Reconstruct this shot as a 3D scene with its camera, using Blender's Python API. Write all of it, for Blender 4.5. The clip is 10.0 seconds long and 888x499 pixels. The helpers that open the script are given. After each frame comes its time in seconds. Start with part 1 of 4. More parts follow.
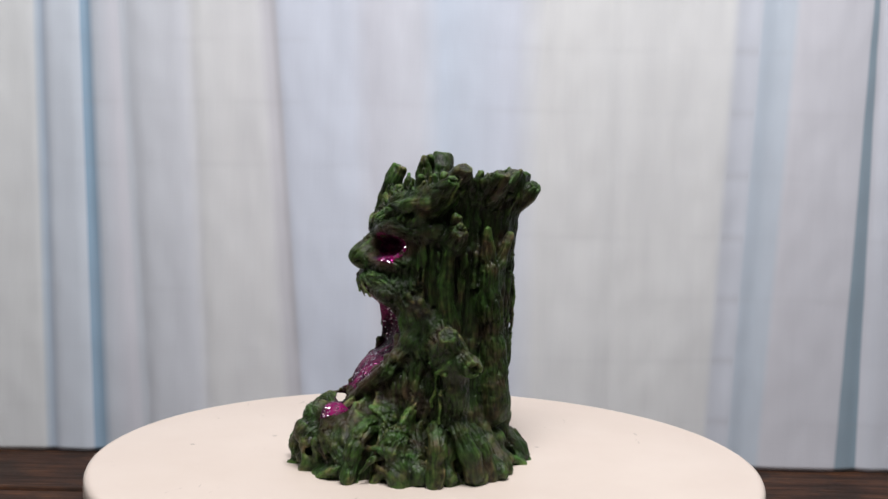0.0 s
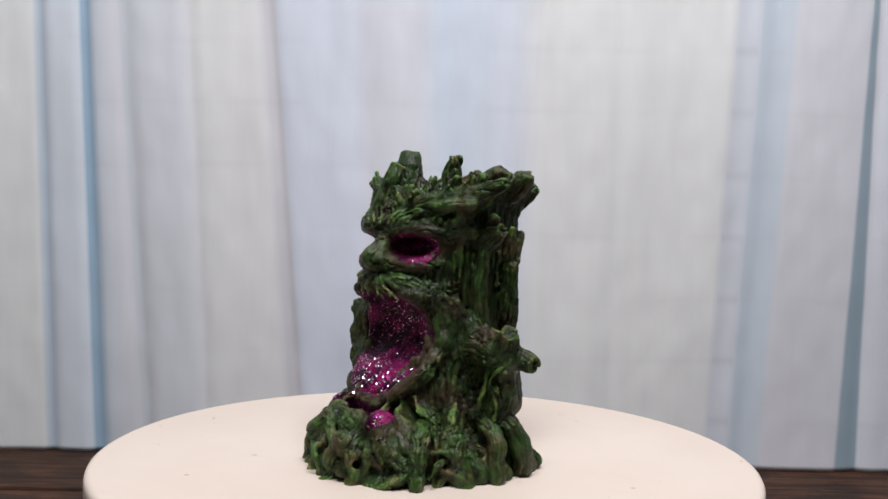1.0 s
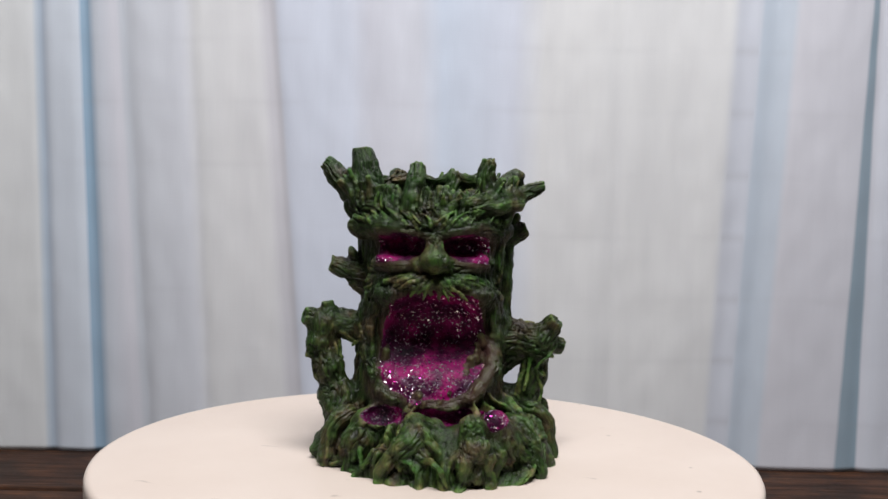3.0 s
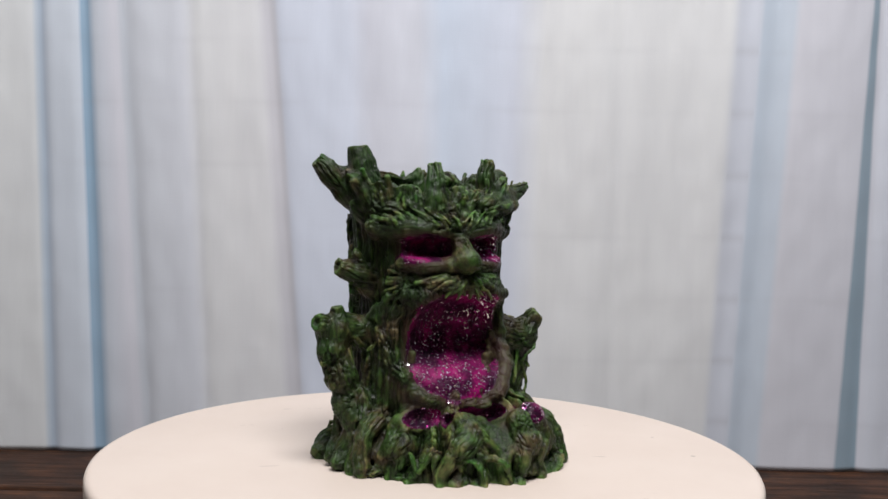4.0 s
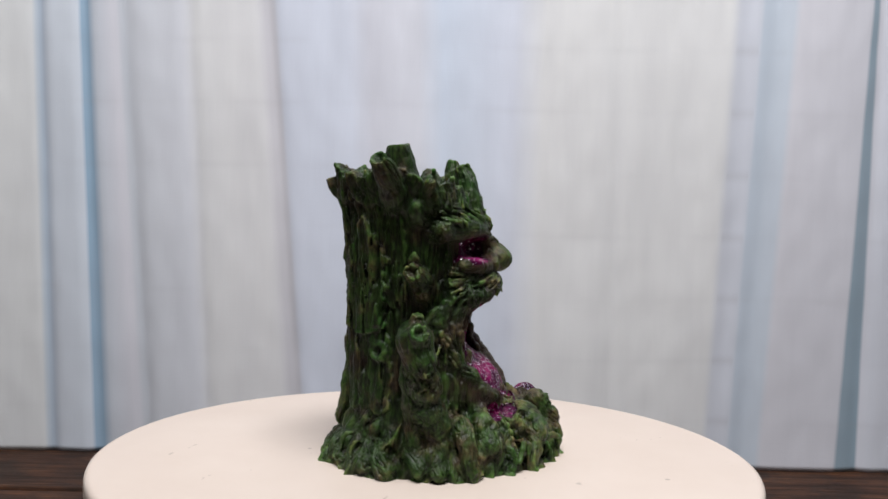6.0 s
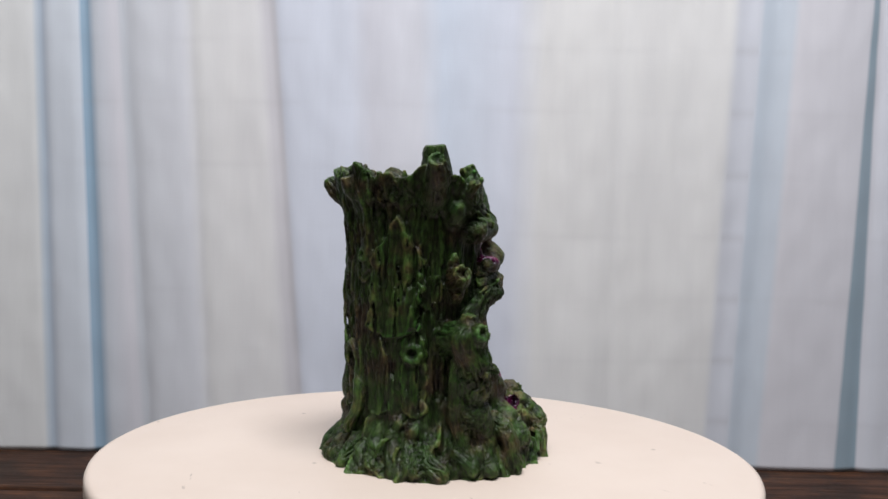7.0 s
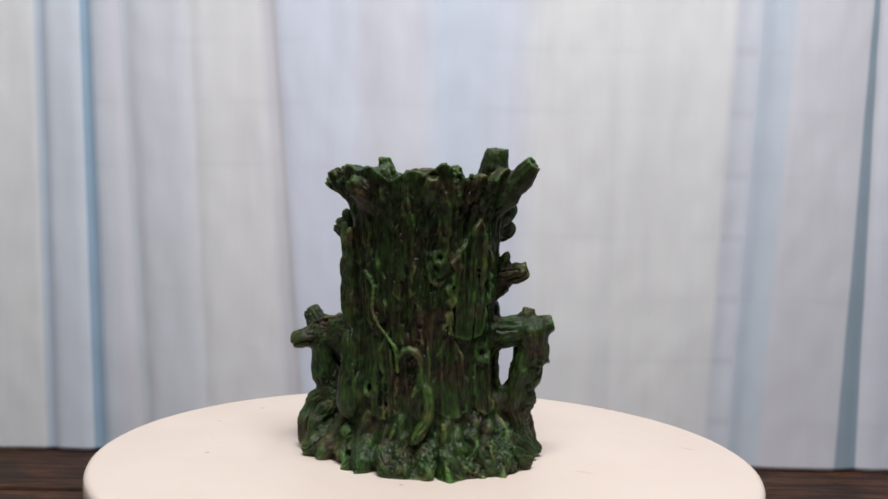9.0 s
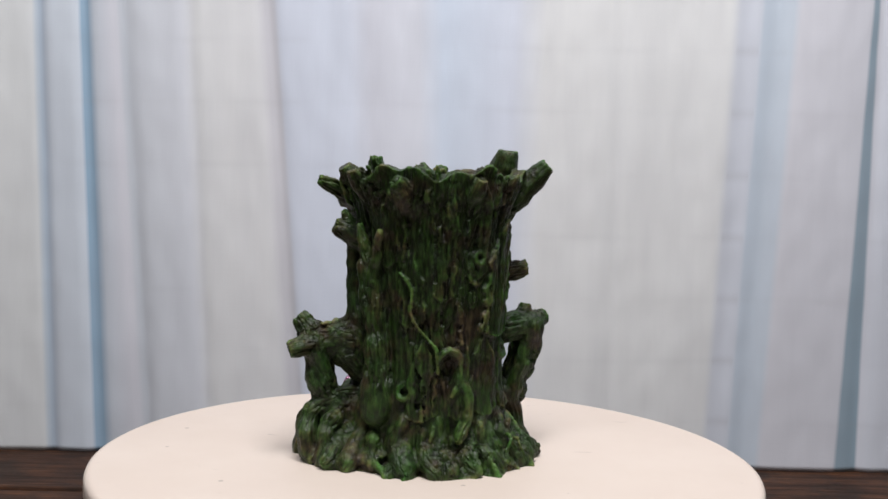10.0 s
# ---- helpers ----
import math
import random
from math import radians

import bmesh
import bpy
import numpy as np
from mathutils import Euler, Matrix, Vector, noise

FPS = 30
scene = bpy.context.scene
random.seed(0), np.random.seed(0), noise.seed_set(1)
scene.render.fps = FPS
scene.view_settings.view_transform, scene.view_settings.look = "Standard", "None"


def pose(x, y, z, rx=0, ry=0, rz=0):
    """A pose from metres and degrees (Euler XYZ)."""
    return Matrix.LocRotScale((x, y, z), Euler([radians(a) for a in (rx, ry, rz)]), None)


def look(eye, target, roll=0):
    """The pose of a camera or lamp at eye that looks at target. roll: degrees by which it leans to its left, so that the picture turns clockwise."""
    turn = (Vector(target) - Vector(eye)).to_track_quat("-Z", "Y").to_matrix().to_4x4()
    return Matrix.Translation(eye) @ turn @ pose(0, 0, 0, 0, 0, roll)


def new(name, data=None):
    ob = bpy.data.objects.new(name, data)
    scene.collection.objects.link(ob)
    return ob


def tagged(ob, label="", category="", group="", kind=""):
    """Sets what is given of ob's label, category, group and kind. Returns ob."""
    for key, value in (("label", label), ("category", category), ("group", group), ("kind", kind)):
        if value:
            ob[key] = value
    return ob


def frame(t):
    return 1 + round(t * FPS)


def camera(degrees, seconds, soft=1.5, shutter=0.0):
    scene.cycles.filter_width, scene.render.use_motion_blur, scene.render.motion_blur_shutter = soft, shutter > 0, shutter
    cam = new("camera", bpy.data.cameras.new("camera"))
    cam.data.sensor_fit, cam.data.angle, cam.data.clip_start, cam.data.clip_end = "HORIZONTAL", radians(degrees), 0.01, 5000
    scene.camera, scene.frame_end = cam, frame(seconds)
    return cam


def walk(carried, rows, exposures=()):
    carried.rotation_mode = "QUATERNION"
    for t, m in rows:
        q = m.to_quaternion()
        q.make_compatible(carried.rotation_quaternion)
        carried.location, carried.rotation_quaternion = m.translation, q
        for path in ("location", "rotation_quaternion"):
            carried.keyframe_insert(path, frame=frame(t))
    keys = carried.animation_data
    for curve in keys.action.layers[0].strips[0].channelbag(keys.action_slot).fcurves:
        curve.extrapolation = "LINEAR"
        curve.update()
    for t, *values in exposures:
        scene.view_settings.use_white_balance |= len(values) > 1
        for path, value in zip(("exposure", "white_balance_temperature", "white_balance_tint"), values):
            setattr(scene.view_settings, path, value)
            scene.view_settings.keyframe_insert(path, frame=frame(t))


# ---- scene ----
# ---- camera ----
cam = camera(48.52, 10.0, soft=1.6)
CAM = pose(0, -0.4525, 0.1174, 0, 0, -0.792) @ pose(0, 0, 0, 90 - 2.858) @ pose(0, 0, 0, 0, 0, 1.493)
walk(cam, [(0, CAM), (10, CAM)])

# ---- light ----
world = bpy.data.worlds.new("room_air")
scene.world = world
world.use_nodes = True
world.node_tree.nodes["Background"].inputs[0].default_value = (0.75, 0.85, 1.0, 1)
world.node_tree.nodes["Background"].inputs[1].default_value = 0.05
scene.view_settings.exposure = -0.18


def area_lamp(name, eye, target, sx, sy, power, colour):
    data = bpy.data.lights.new(name, "AREA")
    data.shape, data.size, data.size_y, data.energy, data.color = "RECTANGLE", sx, sy, power, colour
    ob = new(name, data)
    ob.matrix_world = look(eye, target)
    return ob


area_lamp("softbox_lamp", (0.12, -0.34, 1.10), (0, 0.10, 0.05), 0.45, 0.35, 15.0, (1.0, 0.985, 0.99))
area_lamp("ceiling_lamp", (-0.22, -0.75, 1.40), (0, 0.3, 0.15), 0.40, 0.40, 11.0, (1.0, 0.985, 1.0))


# ---- materials ----
def material(name):
    m = bpy.data.materials.new(name)
    m.use_nodes = True
    return m, m.node_tree, m.node_tree.nodes["Principled BSDF"]


def node(tree, kind, **values):
    n = tree.nodes.new(kind)
    for key, value in values.items():
        n.inputs[key.replace("_", " ")].default_value = value
    return n


def coords(tree, kind="Object", scale=(1, 1, 1)):
    c = tree.nodes.new("ShaderNodeTexCoord")
    m = tree.nodes.new("ShaderNodeMapping")
    m.inputs["Scale"].default_value = scale
    tree.links.new(c.outputs[kind], m.inputs["Vector"])
    return m.outputs["Vector"]


def noise_of(tree, vector, scale, detail=4, rough=0.55, distort=0.0):
    n = node(tree, "ShaderNodeTexNoise", Scale=scale, Detail=detail, Roughness=rough, Distortion=distort)
    tree.links.new(vector, n.inputs["Vector"])
    return n.outputs["Fac"]


def ramp(tree, fac, stops, mode="LINEAR"):
    r = tree.nodes.new("ShaderNodeValToRGB")
    r.color_ramp.interpolation = mode
    els = r.color_ramp.elements
    while len(els) < len(stops):
        els.new(0.5)
    for el, (p, c) in zip(els, stops):
        el.position, el.color = p, (*c, 1)
    tree.links.new(fac, r.inputs["Fac"])
    return r.outputs["Color"]


def mix(tree, fac, a, b, blend="MIX"):
    n = tree.nodes.new("ShaderNodeMix")
    n.data_type, n.blend_type = "RGBA", blend
    for sock, v in ((n.inputs[0], fac), (n.inputs[6], a), (n.inputs[7], b)):
        if isinstance(v, (int, float)):
            sock.default_value = v
        elif isinstance(v, tuple):
            sock.default_value = (*v, 1)
        else:
            tree.links.new(v, sock)
    return n.outputs[2]


def math_node(tree, op, a, b=0.0, clamp=False):
    n = tree.nodes.new("ShaderNodeMath")
    n.operation, n.use_clamp = op, clamp
    for sock, v in zip(n.inputs, (a, b)):
        if isinstance(v, (int, float)):
            sock.default_value = v
        else:
            tree.links.new(v, sock)
    return n.outputs[0]


def attr(tree, name):
    n = tree.nodes.new("ShaderNodeAttribute")
    n.attribute_name = name
    return n.outputs["Fac"]


def bump(tree, bsdf, height, strength, distance):
    b = node(tree, "ShaderNodeBump", Strength=strength, Distance=distance)
    tree.links.new(height, b.inputs["Height"])
    tree.links.new(b.outputs["Normal"], bsdf.inputs["Normal"])
    return b


def bark_paint():
    m, t, b = material("bark_paint")
    v = coords(t)
    along = t.nodes.new("ShaderNodeAttribute")
    along.attribute_name = "grain"
    big = noise_of(t, v, 75, 4, 0.65)
    fine = noise_of(t, along.outputs["Vector"], 850, 4, 0.65)
    green = ramp(t, fine, [(0.36, (0.0020, 0.0034, 0.0012)), (0.50, (0.0060, 0.0128, 0.0027)), (0.68, (0.020, 0.046, 0.008))])
    brown = ramp(t, fine, [(0.36, (0.0026, 0.0018, 0.0013)), (0.70, (0.017, 0.0100, 0.006))])
    colour = mix(t, ramp(t, big, [(0.36, (1, 1, 1)), (0.50, (0, 0, 0))]), green, brown)
    # brushed-on highlights, heavier on the hair, roots and branch ends
    patch = noise_of(t, v, 240, 4, 0.65)
    stroke = ramp(t, math_node(t, "ADD", math_node(t, "MULTIPLY", patch, 0.6), math_node(t, "MULTIPLY", fine, 0.4)), [(0.40, (0, 0, 0)), (0.62, (1, 1, 1))])
    brush = math_node(t, "MULTIPLY", attr(t, "paint"), stroke)
    # dry-brushed paint on the proud edges, standing in for their highlights too
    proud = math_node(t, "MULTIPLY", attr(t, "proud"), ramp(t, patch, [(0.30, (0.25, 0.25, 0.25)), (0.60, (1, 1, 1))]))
    brushed_light = math_node(t, "MULTIPLY", proud, math_node(t, "ADD", 0.28, math_node(t, "MULTIPLY", attr(t, "paint"), 1.15)))
    brush = math_node(t, "ADD", math_node(t, "MULTIPLY", brush, 0.48), brushed_light, True)
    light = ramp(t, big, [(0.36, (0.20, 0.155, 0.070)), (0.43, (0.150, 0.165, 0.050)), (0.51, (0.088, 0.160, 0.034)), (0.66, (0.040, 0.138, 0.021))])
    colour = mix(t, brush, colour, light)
    colour = mix(t, math_node(t, "MULTIPLY", attr(t, "fringe"), 0.50), colour, (0.062, 0.020, 0.020))
    t.links.new(colour, b.inputs["Base Color"])
    t.links.new(ramp(t, patch, [(0.3, (0.30, 0.30, 0.30)), (0.7, (0.54, 0.54, 0.54))]), b.inputs["Roughness"])
    b.inputs["Specular IOR Level"].default_value = 0.30
    bump(t, b, math_node(t, "ADD", fine, math_node(t, "MULTIPLY", patch, 0.8)), 0.75, 0.0009)
    return m


def glitter_resin():
    m, t, b = material("glitter_resin")
    v = coords(t)
    cells = node(t, "ShaderNodeTexVoronoi", Scale=1650.0)
    t.links.new(v, cells.inputs["Vector"])
    sep = t.nodes.new("ShaderNodeSeparateColor")
    t.links.new(cells.outputs["Color"], sep.inputs[0])
    flake = math_node(t, "GREATER_THAN", sep.outputs[0], 0.81)
    tone = noise_of(t, v, 90, 3)
    resin = ramp(t, tone, [(0.35, (0.010, 0.0002, 0.008)), (0.50, (0.055, 0.0006, 0.030)), (0.66, (0.23, 0.002, 0.092))])
    glint = ramp(t, sep.outputs[1], [(0.0, (0.14, 0.006, 0.09)), (0.26, (0.34, 0.03, 0.20)), (0.32, (0.98, 0.90, 0.92)), (0.80, (0.80, 0.66, 0.90)), (1.0, (0.98, 0.72, 0.60))])
    t.links.new(mix(t, flake, resin, glint), b.inputs["Base Color"])
    t.links.new(math_node(t, "MULTIPLY", flake, 0.9), b.inputs["Metallic"])
    t.links.new(math_node(t, "SUBTRACT", 0.55, math_node(t, "MULTIPLY", flake, 0.34)), b.inputs["Roughness"])
    # each flake lies at its own tilt
    geo = t.nodes.new("ShaderNodeNewGeometry")
    off = t.nodes.new("ShaderNodeVectorMath")
    off.operation = "SUBTRACT"
    t.links.new(cells.outputs["Color"], off.inputs[0])
    off.inputs[1].default_value = (0.5, 0.5, 0.5)
    amount = t.nodes.new("ShaderNodeVectorMath")
    amount.operation = "SCALE"
    t.links.new(off.outputs[0], amount.inputs[0])
    amount.inputs["Scale"].default_value = 1.25
    flat = t.nodes.new("ShaderNodeVectorMath")
    flat.operation = "SCALE"
    t.links.new(amount.outputs[0], flat.inputs[0])
    t.links.new(math_node(t, "ADD", 0.15, math_node(t, "MULTIPLY", flake, 0.85)), flat.inputs["Scale"])
    add = t.nodes.new("ShaderNodeVectorMath")
    t.links.new(geo.outputs["Normal"], add.inputs[0])
    t.links.new(flat.outputs[0], add.inputs[1])
    norm = t.nodes.new("ShaderNodeVectorMath")
    norm.operation = "NORMALIZE"
    t.links.new(add.outputs[0], norm.inputs[0])
    t.links.new(norm.outputs[0], b.inputs["Normal"])
    b.inputs["Coat Weight"].default_value = 0.04
    b.inputs["Coat Roughness"].default_value = 0.15
    b.inputs["Specular IOR Level"].default_value = 0.15
    return m


def plate_paint():
    m, t, b = material("white_plate_paint")
    v = coords(t)
    cloud = noise_of(t, v, 14, 4, 0.6)
    colour = ramp(t, cloud, [(0.3, (0.605, 0.515, 0.452)), (0.7, (0.645, 0.558, 0.495))])
    # scuffs and specks from use
    streak = noise_of(t, coords(t, "Object", (1, 0.35, 1)), 120, 2, 0.5, 1.2)
    colour = mix(t, ramp(t, streak, [(0.735, (0, 0, 0)), (0.765, (0.55, 0.55, 0.55))]), colour, (0.30, 0.25, 0.22))
    speck = node(t, "ShaderNodeTexVoronoi", Scale=55.0)
    t.links.new(v, speck.inputs["Vector"])
    dot = ramp(t, speck.outputs["Distance"], [(0.045, (1, 1, 1)), (0.075, (0, 0, 0))])
    sep = t.nodes.new("ShaderNodeSeparateColor")
    t.links.new(speck.outputs["Color"], sep.inputs[0])
    dot = math_node(t, "MULTIPLY", dot, math_node(t, "GREATER_THAN", sep.outputs[0], 0.84))
    colour = mix(t, math_node(t, "MULTIPLY", dot, 0.7), colour, (0.30, 0.25, 0.22))
    t.links.new(colour, b.inputs["Base Color"])
    b.inputs["Roughness"].default_value = 0.5
    b.inputs["Specular IOR Level"].default_value = 0.25
    bump(t, b, noise_of(t, v, 300, 3), 0.08, 0.0005)
    return m


def dark_wood(name="dark_wood"):
    m, t, b = material(name)
    info = t.nodes.new("ShaderNodeObjectInfo")
    c = t.nodes.new("ShaderNodeTexCoord")
    mp = t.nodes.new("ShaderNodeMapping")
    mp.inputs["Scale"].default_value = (4.0, 48.0, 48.0)
    t.links.new(c.outputs["Object"], mp.inputs["Vector"])
    shift = t.nodes.new("ShaderNodeVectorMath")
    t.links.new(mp.outputs["Vector"], shift.inputs[0])
    t.links.new(math_node(t, "MULTIPLY", info.outputs["Random"], 37.0), shift.inputs[1])
    grain = noise_of(t, shift.outputs[0], 2.2, 7, 0.68, 0.8)
    blot = noise_of(t, c.outputs["Object"], 26, 4, 0.65)
    colour = ramp(t, grain, [(0.28, (0.012, 0.005, 0.003)), (0.48, (0.046, 0.019, 0.010)), (0.62, (0.100, 0.040, 0.017)), (0.80, (0.26, 0.108, 0.045))])
    colour = mix(t, ramp(t, blot, [(0.38, (0.85, 0.85, 0.85)), (0.60, (0, 0, 0))]), colour, (0.018, 0.010, 0.007))
    t.links.new(colour, b.inputs["Base Color"])
    t.links.new(ramp(t, grain, [(0.3, (0.72, 0.72, 0.72)), (0.7, (0.55, 0.55, 0.55))]), b.inputs["Roughness"])
    b.inputs["Specular IOR Level"].default_value = 0.22
    bump(t, b, grain, 0.35, 0.0015)
    return m


def drape_cloth():
    m, t, b = material("drape_cloth")
    u = attr(t, "across")
    # blue and white breadths; the darker stops paint in the shade of the folds
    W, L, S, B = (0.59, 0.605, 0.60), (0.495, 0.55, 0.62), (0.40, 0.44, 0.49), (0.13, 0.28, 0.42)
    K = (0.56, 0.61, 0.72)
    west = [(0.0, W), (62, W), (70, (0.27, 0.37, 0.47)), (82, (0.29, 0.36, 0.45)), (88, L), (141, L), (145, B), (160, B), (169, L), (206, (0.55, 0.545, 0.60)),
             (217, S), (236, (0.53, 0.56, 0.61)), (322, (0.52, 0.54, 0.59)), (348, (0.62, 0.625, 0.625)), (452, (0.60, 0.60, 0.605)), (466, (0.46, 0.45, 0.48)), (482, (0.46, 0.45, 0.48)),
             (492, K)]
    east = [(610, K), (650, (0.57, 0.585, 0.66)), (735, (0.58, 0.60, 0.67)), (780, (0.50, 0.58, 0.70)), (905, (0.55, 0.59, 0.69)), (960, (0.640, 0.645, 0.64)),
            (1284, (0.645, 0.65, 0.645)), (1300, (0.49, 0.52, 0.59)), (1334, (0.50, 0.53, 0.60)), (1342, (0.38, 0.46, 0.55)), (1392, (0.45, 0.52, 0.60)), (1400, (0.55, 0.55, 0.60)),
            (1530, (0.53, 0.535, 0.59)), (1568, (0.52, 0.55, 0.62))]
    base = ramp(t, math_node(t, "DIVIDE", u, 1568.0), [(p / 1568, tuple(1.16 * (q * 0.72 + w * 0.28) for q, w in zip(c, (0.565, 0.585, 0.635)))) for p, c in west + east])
    # shade of the deep fold at one side, put into the cloth's colour
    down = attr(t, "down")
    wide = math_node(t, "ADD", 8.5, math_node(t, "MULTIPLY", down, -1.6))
    pleat_shade = math_node(t, "DIVIDE", math_node(t, "SUBTRACT", math_node(t, "ADD", wide, 2.5), math_node(t, "ABSOLUTE", math_node(t, "SUBTRACT", u, 1532.0))), 6.0, True)
    base = mix(t, pleat_shade, base, (0.275, 0.365, 0.44))
    wob = noise_of(t, coords(t, "Object", (1, 1, 0.15)), 45, 3, 0.6)
    base = mix(t, ramp(t, wob, [(0.3, (0.16, 0.16, 0.16)), (0.7, (0, 0, 0))]), base, (0.36, 0.37, 0.42))
    # faint dark lines across the cloth, painting the shade of pressed creases
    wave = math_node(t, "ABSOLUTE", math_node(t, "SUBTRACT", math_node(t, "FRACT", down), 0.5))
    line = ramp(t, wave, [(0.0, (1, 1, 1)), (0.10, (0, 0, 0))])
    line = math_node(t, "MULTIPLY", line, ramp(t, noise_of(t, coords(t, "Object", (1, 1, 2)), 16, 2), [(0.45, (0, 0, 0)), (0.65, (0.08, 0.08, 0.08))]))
    # and the painted shade of the tucks that they leave in the narrow breadth
    tuck_shade = math_node(t, "LESS_THAN", math_node(t, "ABSOLUTE", math_node(t, "SUBTRACT", u, 1315.0)), 20.0)
    line = math_node(t, "ADD", line, math_node(t, "MULTIPLY", math_node(t, "MULTIPLY", tuck_shade, 0.15), ramp(t, wave, [(0.0, (1, 1, 1)), (0.13, (0, 0, 0))])), True)
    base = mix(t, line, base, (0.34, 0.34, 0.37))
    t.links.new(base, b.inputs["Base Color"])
    b.inputs["Roughness"].default_value = 0.85
    b.inputs["Specular IOR Level"].default_value = 0.15
    b.inputs["Sheen Weight"].default_value = 0.15
    weave = math_node(t, "ADD", noise_of(t, coords(t, "Object", (1, 1, 0.08)), 900, 2), noise_of(t, coords(t, "Object", (0.08, 1, 1)), 900, 2))
    bump(t, b, weave, 0.12, 0.0003)
    return m


def plaster(name, colour):
    m, t, b = material(name)
    n = noise_of(t, coords(t), 6, 5, 0.6)
    t.links.new(ramp(t, n, [(0.3, tuple(c * 0.9 for c in colour)), (0.7, colour)]), b.inputs["Base Color"])
    b.inputs["Roughness"].default_value = 0.8
    bump(t, b, noise_of(t, coords(t), 180, 3), 0.15, 0.001)
    return m


BARK, GLITTER, PLATE, WOOD, DRAPE = bark_paint(), glitter_resin(), plate_paint(), dark_wood(), drape_cloth()
WALL, FLOOR_MAT = plaster("wall_plaster", (0.36, 0.35, 0.33)), plaster("floor_screed", (0.22, 0.19, 0.17))


# ---- mesh helpers ----
def part(name, bm, mat, parent=None, label=""):
    me = bpy.data.meshes.new(name)
    bm.to_mesh(me)
    bm.free()
    me.materials.append(mat)
    ob = new(name, me)
    if parent:
        ob.parent = parent
    if label:
        ob["label"] = label
    return ob


def box(x0, x1, y0, y1, z0, z1, bevel=0.0):
    bm = bmesh.new()
    bmesh.ops.create_cube(bm, size=1)
    for v in bm.verts:
        v.co = ((x0 + x1) / 2 + v.co.x * (x1 - x0), (y0 + y1) / 2 + v.co.y * (y1 - y0), (z0 + z1) / 2 + v.co.z * (z1 - z0))
    if bevel:
        bmesh.ops.bevel(bm, geom=bm.edges[:], offset=bevel, segments=2, affect="EDGES", profile=0.6)
    return bm


def lathe(profile, steps=128):
    """A solid turned round z from (radius, height) pairs, from its foot's centre to its top's centre."""
    bm = bmesh.new()
    rings = []
    for r, z in profile:
        if r == 0:
            rings.append([bm.verts.new((0, 0, z))])
        else:
            rings.append([bm.verts.new((r * math.cos(2 * math.pi * i / steps), r * math.sin(2 * math.pi * i / steps), z)) for i in range(steps)])
    for a, b in zip(rings, rings[1:]):
        for i in range(steps):
            j = (i + 1) % steps
            quad = [a[i % len(a)], a[j % len(a)], b[j % len(b)], b[i % len(b)]]
            bm.faces.new(list(dict.fromkeys(quad)))
    for f in bm.faces:
        f.smooth = True
    bmesh.ops.recalc_face_normals(bm, faces=bm.faces[:])
    return bm


# ---- the room ----
TABLE_Z = -0.08
FLOOR_Z = TABLE_Z - 0.75


def room():
    def slab(name, label, *dims, mat=WALL):
        tagged(part(name, box(*dims), mat), label, name.split("_")[0], kind="structure")
    slab("floor", "plain grey screed floor under the table", -1.7, 1.7, -1.9, 0.9, FLOOR_Z - 0.1, FLOOR_Z, mat=FLOOR_MAT)
    slab("ceiling", "plain off-white plaster ceiling", -1.7, 1.7, -1.9, 0.9, 1.7, 1.8)
    slab("wall_north", "plain off-white wall behind the drape", -1.7, 1.7, 0.8, 0.9, FLOOR_Z, 1.7)
    slab("wall_south", "plain off-white plaster wall", -1.7, 1.7, -1.9, -1.8, FLOOR_Z, 1.7)
    slab("wall_east", "plain off-white plaster wall", 1.6, 1.7, -1.8, 0.8, FLOOR_Z, 1.7)
    slab("wall_west", "plain off-white plaster wall", -1.7, -1.6, -1.8, 0.8, FLOOR_Z, 1.7)


room()


# ---- table ----
def wooden_table():
    table = tagged(new("wooden_table"), "dark-stained rustic wooden table with worn planks", "table")
    table.matrix_world = pose(0, 0, FLOOR_Z)
    top = 0.75
    y = 0.195 - 0.11 * 9
    k = 0
    while y < 0.56:
        rnd = random.Random(k)
        wide = 0.13 if k == 9 else 0.11
        bm = box(-0.85, 0.85, -wide / 2 + 0.0022, wide / 2 - 0.0022, -0.03 - rnd.uniform(0, 0.0006), 0.0 if k == 9 else -rnd.uniform(0, 0.0006), 0.0022)
        ob = part("plank", bm, WOOD, table)
        ob.location = (0, y + wide / 2, top)
        y += wide
        k += 1
    for sx in (-1, 1):
        part("apron", box(sx * 0.72 - 0.012, sx * 0.72 + 0.012, -0.76, 0.48, top - 0.12, top - 0.031, 0.002), WOOD, table)
        for yy in (-0.79, 0.51):
            part("leg", box(sx * 0.72 - 0.035, sx * 0.72 + 0.035, yy - 0.035, yy + 0.035, 0, top - 0.031, 0.004), WOOD, table)
    return table


wooden_table()


# ---- drape ----
def lean(u):
    """How far a fold drifts sideways from the top of the cloth to the table, in the cloth's own units."""
    return float(np.interp(u, (0, 75, 150, 215, 340, 475, 640, 900, 1095, 1300, 1400, 1545, 1568), (26, 32, 36, 60, 50, 72, 50, 0, -6, -32, -40, -16, -16)))


